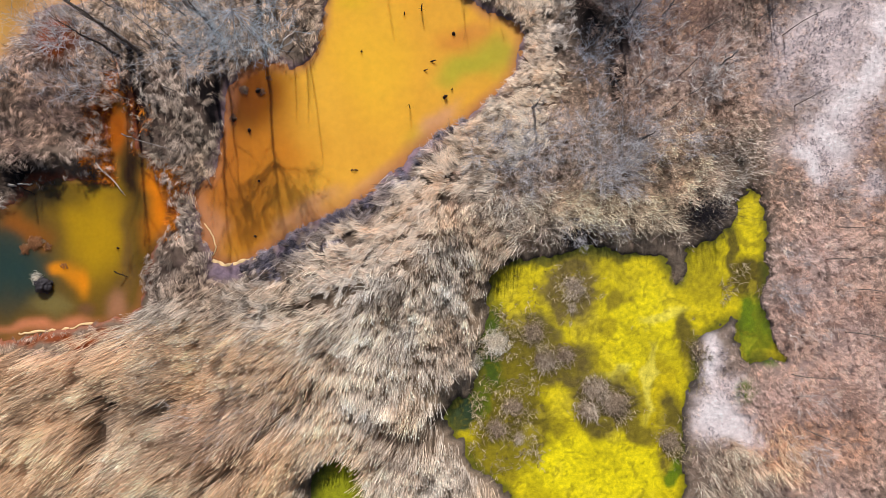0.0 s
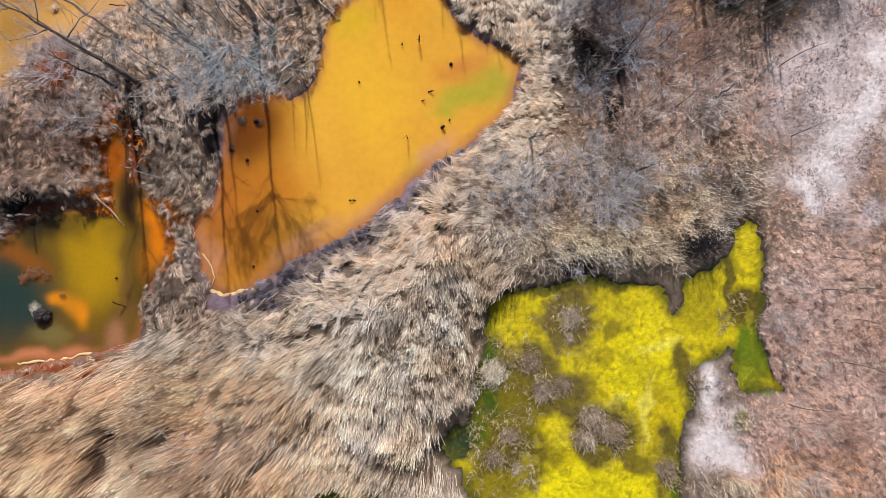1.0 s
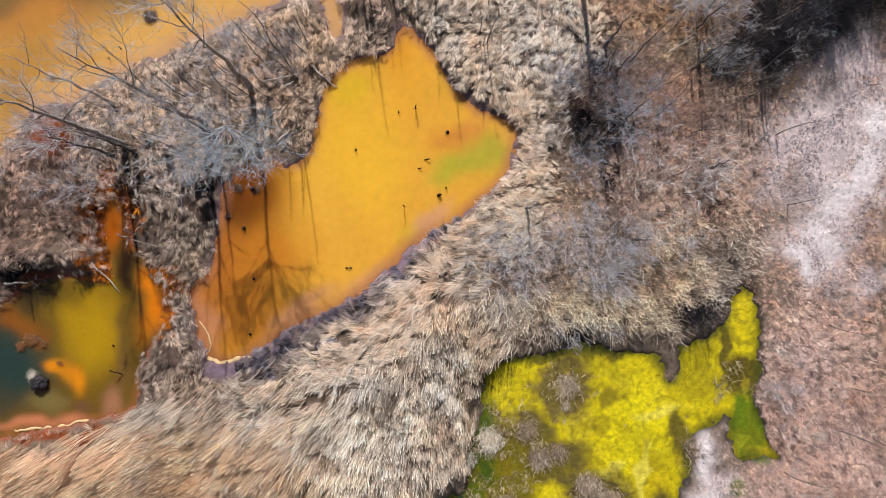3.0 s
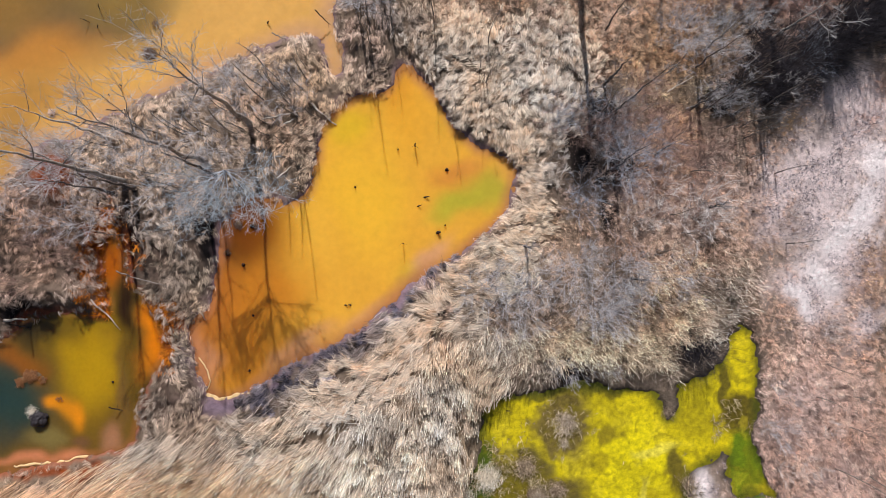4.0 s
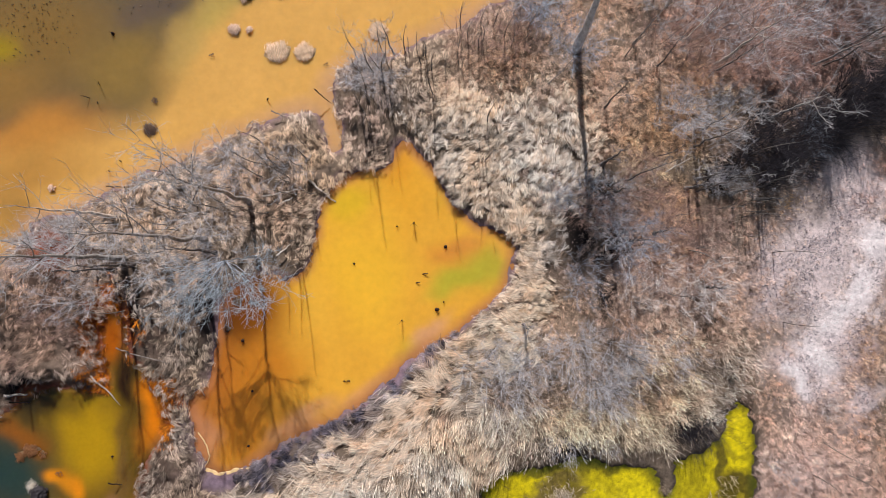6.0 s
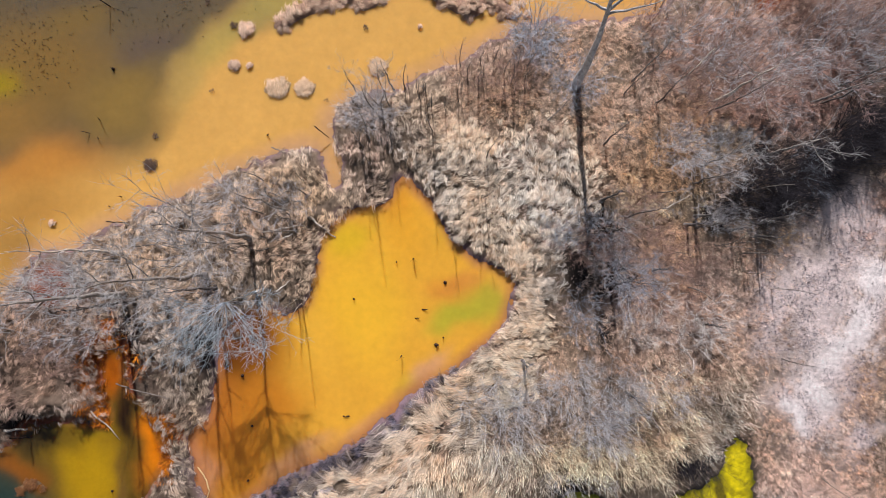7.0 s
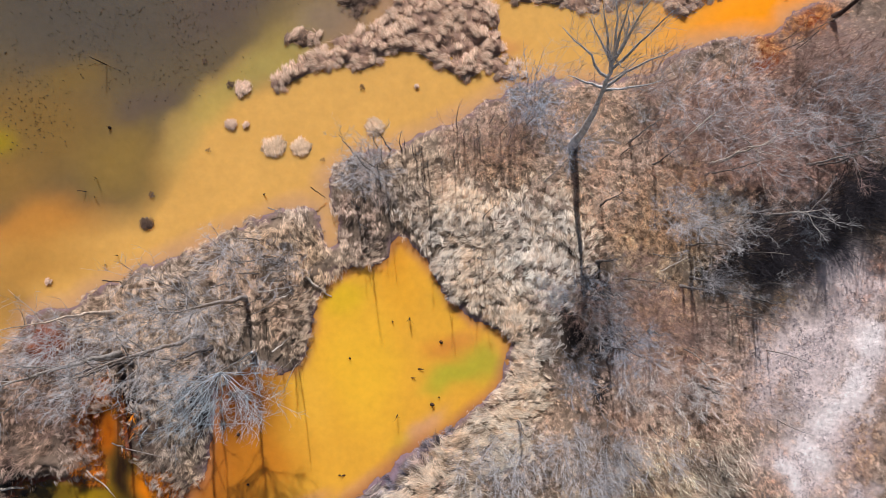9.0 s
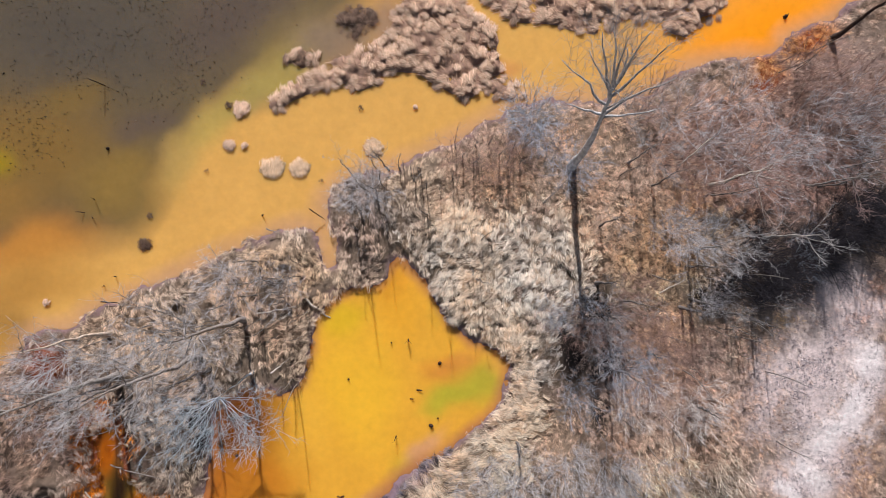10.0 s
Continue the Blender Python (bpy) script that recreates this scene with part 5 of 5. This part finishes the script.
PALE_SPRIGS = [sprig_mesh(70, 0.36, (lin(190, 174, 150), lin(255, 246, 228))) for _ in range(3)]
DARK_SPRIGS = [sprig_mesh(60, 0.28, (lin(124, 104, 84), lin(214, 192, 164))) for _ in range(3)]
WHITE_TUFTS = [tuft_mesh(120, 0.36, (lin(206, 160, 120), lin(250, 226, 192))) for _ in range(3)]


def mound_mesh(poly, height, colour, step=0.12, lump=0.30):
    """A low hump of peat over an outline."""
    lo, hi = poly.min(0) - 0.4, poly.max(0) + 0.4
    wx, wy = np.arange(lo[0], hi[0], step), np.arange(lo[1], hi[1], step)
    px, py = (a.ravel() for a in np.meshgrid(wx, wy))
    d = sdist(px, py, poly) + 0.08 * fbm(px, py, 0.5, 8)
    z = np.where(d < 0, height * (1 - np.exp(d / 0.3)), -d) + lump * fbm(px, py, 0.45, 18, 2) * np.clip(-d / 0.2, 0, 1) - 0.02
    n = len(wx)
    i, j = np.meshgrid(np.arange(n - 1), np.arange(len(wy) - 1))
    q = np.stack([j * n + i, j * n + i + 1, (j + 1) * n + i + 1, (j + 1) * n + i], -1).reshape(-1, 4)
    q = q[(d[q] < 0.2).all(1)]
    used, q = np.unique(q, return_inverse=True)
    c = np.tile(colour, (len(px), 1)) * (1 + 0.3 * fbm(px, py, 0.4, 28))[:, None]
    return fast_mesh("mound", np.stack([px, py, z], 1)[used], q.reshape(-1, 4), c[used], True)


def reed_island(poly, height, tufts, meshes, label, flow=2.3):
    """A peat hump covered by fallen tufts."""
    centre = poly.mean(0)
    root = new("reed_island")
    root.location = (centre[0], centre[1], 0)
    tagged(root, label, "island", "islands in the lake")
    part("mound", mound_mesh(poly - centre, height, lin(176, 142, 122) if meshes is TUFTS else lin(108, 86, 72)), SOIL, root)
    lo, hi = poly.min(0), poly.max(0)
    ix, iy = scatter(int(70 * (hi - lo).prod()), (*lo, *hi), lambda x, y: 1.0 * (sdist(x, y, poly) < -0.05))
    m = len(ix)
    ia = flow + 1.6 * fbm(ix, iy, 0.8, 47) + RNG.normal(0, 0.4, m)
    iz = height * (1 - np.exp(sdist(ix, iy, poly) / 0.3)) + 0.30 * fbm(ix - centre[0], iy - centre[1], 0.45, 18, 2) * np.clip(-sdist(ix, iy, poly) / 0.2, 0, 1) + RNG.uniform(-0.02, 0.08, m)
    iw = np.stack([np.cos(ia), np.sin(ia), RNG.uniform(0.0, 0.6, m)], 1)
    b = Bundle()
    k = RNG.uniform(0, 1, (m, 1))
    tone = (lin(96, 76, 62), lin(150, 126, 108)) if meshes is DARK_TUFTS else (lin(112, 80, 60), lin(226, 186, 154))
    b.strands(np.stack([ix - centre[0], iy - centre[1], iz], 1), iw, RNG.uniform(0.12, 0.36, m), RNG.uniform(0.02, 0.036, m), np.tile((0, 0, -0.12), (m, 1)), tone[0] * (1 - k) + tone[1] * k, 2, 2, 0.3)
    tagged(part("loose_sedge", b.mesh("loose_sedge"), MAT_REED, root), kind="stuff")
    made = 0
    for _ in range(tufts * 12):
        if made >= tufts:
            break
        p = RNG.uniform(lo, hi)
        d = float(sdist(p[:1], p[1:], poly)[0])
        if d > -0.02:
            continue
        e = 0.2
        gxx = float(sdist(p[:1] + e, p[1:], poly)[0]) - d
        gyy = float(sdist(p[:1], p[1:] + e, poly)[0]) - d
        edge = math.exp(d / 0.5)
        a = math.atan2(gyy * edge + (1 - edge) * math.sin(flow) * 0.9, gxx * edge + (1 - edge) * math.cos(flow) * 0.9) + 1.2 * float(fbm(p[:1], p[1:], 0.8, 38)[0]) + RNG.normal(0, 0.28)
        z = height * (1 - math.exp(d / 0.3)) + 0.30 * float(fbm(p[:1] - centre[:1], p[1:] - centre[1:], 0.45, 18, 2)[0]) * min(1.0, -d / 0.2) + RNG.uniform(-0.02, 0.06)
        s = RNG.uniform(0.7, 1.15)
        tuft = part("tuft", meshes[int(RNG.integers(len(meshes)))], MAT_REED, root,
             at=pose(p[0] - centre[0], p[1] - centre[1], z, 0, RNG.uniform(-8, 12), math.degrees(a)) @ Matrix.Diagonal((s, s, s, 1)))
        tuft["kind"] = "stuff"
        made += 1
    return root


reed_island(outline((
    -7.78, 21.01, -6.97, 21.78, -5.70, 22.54, -4.18, 23.51, -2.16, 24.03, -1.92, 25.59, -1.16, 26.10, 0.61, 26.10, 1.88, 25.30, 2.85, 24.30, 2.65, 23.34,
    3.17, 22.72, 3.93, 21.71, 3.05, 21.33, 2.21, 21.88, 1.41, 21.37, 0.01, 22.02, -0.88, 22.62, -2.15, 22.66, -3.21, 21.65, -4.68, 21.99, -6.20, 21.48, -7.22, 20.86), 1),
    0.22, 290, TUFTS, "large island of brown fallen sedge in the lake")
reed_island(outline((
    1.26, 26.36, 2.38, 25.48, 3.40, 24.86, 5.16, 24.82, 6.80, 24.22, 8.18, 25.01, 9.44, 25.14, 10.19, 24.59, 11.46, 24.04, 11.95, 24.90, 12.79, 25.28,
    12.93, 26.66, 10.65, 27.90, 4.37, 28.13), 1), 0.22, 260, TUFTS, "island of brown fallen sedge near the far shore")
reed_island(outline((-4.70, 25.07, -3.94, 25.63, -2.73, 25.54, -2.62, 24.83, -3.68, 24.07, -4.44, 24.27), 1), 0.08, 40, DARK_TUFTS, "small dark half-drowned sedge island")
reed_island(outline((-7.28, 22.99, -6.21, 23.68, -5.07, 23.56, -5.45, 23.00, -6.21, 22.74), 1), 0.10, 24, DARK_TUFTS + TUFTS[:1], "small low sedge island, brown and partly drowned")


def tussock(x, y, r, meshes, n, label, group="tussocks in the water", hump=0.13):
    """A round hump with blades falling outwards."""
    root = new("sedge_tussock")
    root.location = (x, y, 0)
    tagged(root, label, "tussock", group)
    ring = np.stack([(r * (0.92 + 0.22 * math.sin(2 * a + 5 * x) + 0.14 * math.sin(5 * a + 3 * y)) * np.array((math.cos(a), math.sin(a) * 0.85))) for a in np.linspace(0, 6.283, 14)[:-1]])
    part("mound", mound_mesh(ring, hump, lin(206, 172, 128) if meshes is WHITE_TUFTS else lin(136, 112, 84), 0.06, 0.08), SOIL, root)
    n = int(n * 1.6)
    drift = RNG.uniform(-120, -60) + (200 if meshes in (WHITE_TUFTS, TUFTS) else 0)
    for k in range(n):
        a, q = k * 2.4, r * 0.8 * math.sqrt((k + 0.3) / n)
        s = RNG.uniform(0.5, 0.95) * min(1.0, r / 0.4)
        tuft = part("tuft", meshes[int(RNG.integers(len(meshes)))], MAT_REED, root, at=pose(q * math.cos(a), 0.85 * q * math.sin(a), hump * (1 - (q / r) ** 2), 0, 0, (math.degrees(a) if q > 0.8 * r else drift) + RNG.uniform(-30, 30)) @ Matrix.Diagonal((s, s, s, 1)))
        tuft["kind"] = "stuff"
    return root


RUST_TUFTS = [tuft_mesh(40, 0.28, (lin(80, 46, 26), lin(214, 150, 98))) for _ in range(2)]
PALE_LABEL, BROWN_LABEL = "round pale sedge tussock standing in the orange lake", "small brown sedge tussock standing in the lake"
for tx, ty, r, meshes, n, label in (
        (-7.38, 18.30, 0.60, WHITE_TUFTS, 16, PALE_LABEL), (-6.13, 18.29, 0.48, WHITE_TUFTS, 14, PALE_LABEL), (-2.80, 19.26, 0.50, WHITE_TUFTS, 14, PALE_LABEL),
        (-9.30, 19.33, 0.31, TUFTS, 9, BROWN_LABEL), (-8.63, 19.28, 0.18, TUFTS, 6, BROWN_LABEL), (-8.80, 20.90, 0.40, TUFTS, 11, BROWN_LABEL), (-9.36, 21.15, 0.22, DARK_TUFTS, 6, BROWN_LABEL),
        (-13.12, 14.87, 0.36, DARK_TUFTS, 11, BROWN_LABEL), (-3.40, 21.06, 0.16, DARK_TUFTS, 5, BROWN_LABEL), (-0.94, 21.08, 0.13, TUFTS, 5, BROWN_LABEL), (-17.55, 12.15, 0.18, TUFTS, 6, BROWN_LABEL),
        (-5.16, 17.78, 0.12, DARK_TUFTS, 4, BROWN_LABEL), (-10.31, 18.18, 0.14, DARK_TUFTS, 4, BROWN_LABEL), (-10.51, 22.19, 0.16, DARK_TUFTS, 5, BROWN_LABEL), (-12.87, 16.15, 0.2, DARK_TUFTS, 5, BROWN_LABEL),
        (3.88, 21.64, 0.2, TUFTS, 5, BROWN_LABEL)):
    tussock(tx, ty, r, meshes, n, label)
for tx, ty, r, n in ((-18.54, 0.33, 0.4, 11), (-17.98, 0.13, 0.25, 6), (-18.99, 0.03, 0.3, 7), (-17.23, -0.73, 0.2, 4)):
    tussock(tx, ty, r, RUST_TUFTS, n, "rust-brown sedge tussock rotting in the marsh water", "tussocks in the marsh", hump=0.10)
for tx, ty, r, meshes, n in (
        (5.64, -1.69, 0.50, SPRIGS, 10), (5.52, -2.62, 0.22, SPRIGS, 4), (2.12, -4.13, 0.5, PALE_SPRIGS, 16), (0.95, -4.9, 0.4, PALE_SPRIGS, 8), (4.31, -5.01, 0.55, DARK_SPRIGS + SPRIGS, 16), (3.80, -3.75, 0.5, DARK_SPRIGS, 10),
        (6.57, -6.27, 0.60, DARK_SPRIGS + SPRIGS, 18), (7.46, -6.90, 0.65, DARK_SPRIGS, 20), (6.20, -7.15, 0.5, DARK_SPRIGS + SPRIGS, 12), (3.17, -8.41, 0.24, SPRIGS, 5), (5.19, -4.76, 0.45, DARK_SPRIGS, 10),
        (10.10, -1.23, 0.26, DARK_SPRIGS, 6), (9.85, -8.54, 0.5, DARK_SPRIGS, 12), (2.92, -7.03, 0.5, DARK_SPRIGS, 9), (2.17, -8.04, 0.5, DARK_SPRIGS, 9), (11.11, -4.51, 0.4, DARK_SPRIGS, 8)):
    tussock(tx, ty, r, meshes, n, "dry sedge tussock rising from yellow-green algae", "tussocks in the algae", hump=0.05)

for tx, ty, r, n in ((-9.13, 7.15, 0.26, 7), (-8.28, 7.05, 0.2, 5), (-9.59, 5.89, 0.22, 5), (-8.02, 7.66, 0.16, 4), (-9.69, 7.96, 0.3, 7)):
    tussock(tx, ty, r, DARK_TUFTS, n, "dark drowned sedge tussock standing in orange water", "tussocks in the pond", hump=0.10)


# ---- small things in and by the water ----
def rough_stone(x, y, r, colour, label, z=0.0):
    bm = bmesh.new()
    bmesh.ops.create_icosphere(bm, subdivisions=4, radius=r)
    for v in bm.verts:
        v.co *= 1 + 0.45 * noise.noise(v.co * (1.4 / r) + Vector((x, y, 0))) + 0.25 * noise.noise(v.co * (4.0 / r) + Vector((y, x, 0)))
        v.co.z *= 0.65
    me = bpy.data.meshes.new("stone")
    bm.to_mesh(me)
    bm.free()
    at = me.attributes.new("tint", "FLOAT_COLOR", "POINT")
    c4 = np.tile((*colour, 1.0), (len(me.vertices), 1))
    at.data.foreach_set("color", c4.astype(np.float32).ravel())
    me.polygons.foreach_set("use_smooth", np.ones(len(me.polygons), bool))
    me.materials.append(ROCK)
    ob = new("stone", me)
    ob.location = (x, y, z)
    return tagged(ob, label, "stone")


rough_stone(-18.09, -1.60, 0.36, lin(44, 38, 40), "dark wet stone standing in the marsh water", 0.12)
tussock(-18.38, -1.30, 0.24, PALE_SPRIGS, 5, "bleached sedge tuft caught beside a dark stone", "tussocks in the marsh", hump=0.16)
rough_stone(-9.07, -0.93, 0.24, lin(70, 62, 66), "dark stone at the pond's muddy corner", 0.1)


def stick(pts, radius, colour, label, name="dead_branch", shoots=0):
    """A bare stick or log, with a few side shoots."""
    b = Bundle()
    p = np.array(pts, float).reshape(-1, 3)
    fine = np.stack([np.interp(np.linspace(0, len(p) - 1, 7), np.arange(len(p)), p[:, k]) for k in range(3)], 1)
    fine[1:-1] += RNG.normal(0, 0.25 * radius + 0.008, (5, 3))
    b.tube(fine, np.linspace(radius, radius * 0.5, 7), lin(*colour), 6)
    if shoots:
        off_shoots(b, fine, shoots, 0.4, radius * 0.5, lin(*colour), 0.2)
    ob = new(name, b.mesh(name, True))
    ob.data.materials.append(BARK)
    return tagged(ob, label, "branch")


WHITE_WOOD, DARK_WOOD, GREY_WOOD = (206, 194, 180), (58, 46, 40), (140, 130, 122)
stick((-5.88, 12.55, 0.42, -4.71, 11.61, 0.03), 0.06, WHITE_WOOD, "pale barkless log sloping into the orange pond")
stick((4.53, 4.26, 0.9, 4.31, 3.25, 0.35), 0.025, WHITE_WOOD, "white stick leaning in dead grass")
stick((-15.52, 3.80, 0.5, -14.96, 3.10, 0.25, -14.56, 2.49, 0.04), 0.035, WHITE_WOOD, "bleached branch hanging over the marsh water", shoots=5)
stick((-19.50, 2.85, 0.35, -18.49, 2.90, 0.3), 0.07, WHITE_WOOD, "short bleached log on the marsh bank")
stick((-14.33, 5.06, 0.6, -13.70, 4.81, 0.55, -11.94, 4.31, 0.4), 0.03, GREY_WOOD, "grey fallen branch across the sedge bank", shoots=8)
stick((-10.81, 3.43, 0.4, -10.58, 2.85, 0.1), 0.03, WHITE_WOOD, "short white stick at the pond's edge")
stick((-14.98, 12.25, 0.25, -14.03, 12.21, 0.2), 0.03, DARK_WOOD, "dark stick lying out over the lake")
stick((-14.03, 12.21, 0.5, -14.08, 11.54, 0.0), 0.025, DARK_WOOD, "dark stake standing in the lake's edge")
stick((-7.49, 15.58, 0.5, -6.93, 15.33, 0.3), 0.03, GREY_WOOD, "grey branch reaching over the lake", shoots=4)
stick((-5.51, 16.46, 0.8, -5.02, 16.08, 0.2), 0.03, DARK_WOOD, "dark branch reaching over the lake's inlet", shoots=4)
stick((-7.93, 11.81, 0.4, -6.15, 12.13, 0.5), 0.04, WHITE_WOOD, "bleached fallen log between dead saplings", shoots=3)
stick((-7.11, 11.48, 0.5, -6.50, 11.74, 0.6), 0.05, WHITE_WOOD, "short broken white log in the sedge")
stick((-7.25, 9.18, 0.5, -6.64, 9.68, 0.5), 0.04, WHITE_WOOD, "white broken branch near the pond")
stick((4.74, 16.79, 0.5, 5.99, 18.07, 0.6), 0.03, GREY_WOOD, "grey thin log leaning in dead grass")
stick((11.14, 19.32, 2.6, 10.27, 18.35, 1.4), 0.03, WHITE_WOOD, "broken pale branch hung in the bushes", shoots=4)
stick((9.83, 12.91, 0.7, 10.83, 13.51, 0.9), 0.03, WHITE_WOOD, "white fallen branch in brown grass", shoots=6)
stick((5.40, 14.27, 0.32, 8.84, 11.26, 0.3), 0.035, DARK_WOOD, "dark fallen log in the shade of the tree", shoots=4)
stick((-14.71, -0.98, 0.5, -14.31, -1.33, -0.1), 0.03, DARK_WOOD, "small dark root rising from the marsh water", shoots=4)
stick((-18.54, 2.80, 1.3, -18.59, 2.42, -0.1), 0.035, DARK_WOOD, "dark stake standing in the marsh water")


def stub(x, y, h, r, tilt):
    b = Bundle()
    b.tube(np.array(((0, 0, -0.25), (0.01, 0, 0.0), (tilt * h * 0.5, 0.02, h * 0.6), (tilt * h, 0.02, h))), (r * 1.3, r * 1.2, r, r * 0.6), lin(62, 46, 38), 6)
    off_shoots(b, np.array(((0, 0, 0), (tilt * h, 0, h))), 3, 0.12 + 0.3 * h, r * 0.6, lin(70, 52, 42))
    ob = new("stub", b.mesh("stub"))
    ob.data.materials.append(BARK)
    ob.location = (x, y, 0)
    tagged(ob, "small dark dead stub sticking out of silty water", "stub", "stubs in the water")


for sx, sy, h, r, tilt in (((-1.20, 10.66, 0.7, 0.03, 0.1), (0.23, 9.60, 0.12, 0.07, 0.3), (-1.96, 10.50, 0.15, 0.03, 0.2), (-0.17, 6.78, 0.2, 0.07, 0.6), (0.16, 7.11, 0.12, 0.03, 0.3), 
        (-0.78, 8.37, 0.15, 0.03, 1.6), (-1.08, 7.97, 0.12, 0.025, 1.4), (-1.71, 6.29, 0.7, 0.018, 0.0), (-3.88, 8.82, 0.08, 0.04, 0.0), (-8.64, 0.56, 0.12, 0.05, 0.2), 
        (-8.47, 3.04, 0.08, 0.05, 0.1), (-4.33, 3.52, 0.1, 0.03, 0.9), (-4.08, 3.52, 0.1, 0.03, -0.9), (-8.54, 7.08, 0.2, 0.09, 0.8), (-8.92, 5.32, 0.15, 0.07, 0.4), 
        (-9.62, 5.77, 0.15, 0.07, 0.3), (-14.98, 21.98, 1.1, 0.022, -0.1),) +
    ((-15.43, 16.84, 0.5, 0.016, 0.5), (-15.89, 16.25, 0.4, 0.016, -0.4), (-15.51, 16.00, 0.3, 0.016, 0.6), (-7.83, 16.19, 0.2, 0.03, 0.6), (-14.82, 19.14, 0.15, 0.06, 0.2), 
        (15.50, 25.22, 0.15, 0.08, 0.2), (-14.45, 13.38, 0.3, 0.02, 0.3), (-14.98, 12.94, 0.2, 0.02, 0.3), (-14.81, 0.03, 0.1, 0.04, 0),)):
    stub(sx, sy, h, r, tilt)

# many small stems of drowned plants in the brown part of the lake
def drowned_stems():
    b = Bundle()
    lx, ly = scatter(7500, (-20, 14, -5, 27), lambda x, y: np.clip(blobs(x, y, ((-13.86, 24.27, 5.6, 3.0, 0), (-18.46, 20.18, 1.7, 2.2, 0), (-17.19, 24.51, 4.4, 2.6, 0), (-11.30, 22.77, 3.0, 2.0, 0))) * (0.55 + fbm(x, y, 1.6, 83)), 0, 1) * (sdist(x, y, LAKE) < -0.5))
    n = len(lx)
    way = np.concatenate([RNG.normal(0, 0.5, (n, 2)), np.ones((n, 1))], 1)
    way /= np.linalg.norm(way, axis=1)[:, None]
    b.strands(np.stack([lx, ly, np.full(n, -0.05)], 1), way, RNG.uniform(0.05, 0.14, n), RNG.uniform(0.025, 0.06, n), np.zeros((n, 3)), np.tile(lin(84, 74, 60), (n, 1)) * RNG.uniform(0.6, 1.5, (n, 1)), 1, 3, 0.7)
    ob = new("drowned_stems", b.mesh("drowned_stems"))
    ob.data.materials.append(BARK)
    tagged(ob, "countless short dark stems of drowned plants", "stems", kind="stuff")


drowned_stems()


def scum(pts, width, label):
    """A raised wavy rim of dried scum along the water's edge."""
    p = np.array(pts, float).reshape(-1, 2)
    n = 60
    f = np.linspace(0, len(p) - 1, n)
    line = np.stack([np.interp(f, np.arange(len(p)), p[:, k]) for k in range(2)], 1)
    line[:, 1] += 0.20 * fbm(line[:, 0], line[:, 1], 0.9, 4) + 0.06 * vnoise(line[:, 0], line[:, 1], 0.2, 6)
    b = Bundle()
    w = width * (0.9 + 0.35 * vnoise(line[:, 0], line[:, 1], 0.35, 2))
    b.tube(np.column_stack([line, 0.012 + 0 * f]), w, lin(232, 196, 140), 6)
    me = b.mesh("scum_rim", True)
    ob = new("scum_rim", me)
    ob.scale.z = 0.35
    ob.data.materials.append(SCUM)
    tagged(ob, label, "scum", "rims of scum")


scum((-19.30, -3.80, -18.49, -3.75, -17.48, -3.70, -16.47, -3.45, -15.47, -3.40, -14.31, -3.45), 0.07, "cream rim of dried scum on the marsh water")
scum((-10.58, -0.53, -10.05, -0.73, -9.42, -0.68, -8.56, -0.53), 0.15, "cream rim of dried scum at the pond's corner")
scum((-10.63, -0.48, -10.38, 0.03, -10.63, 0.66, -10.93, 1.03), 0.03, "thin cream rim of scum on pond mud")
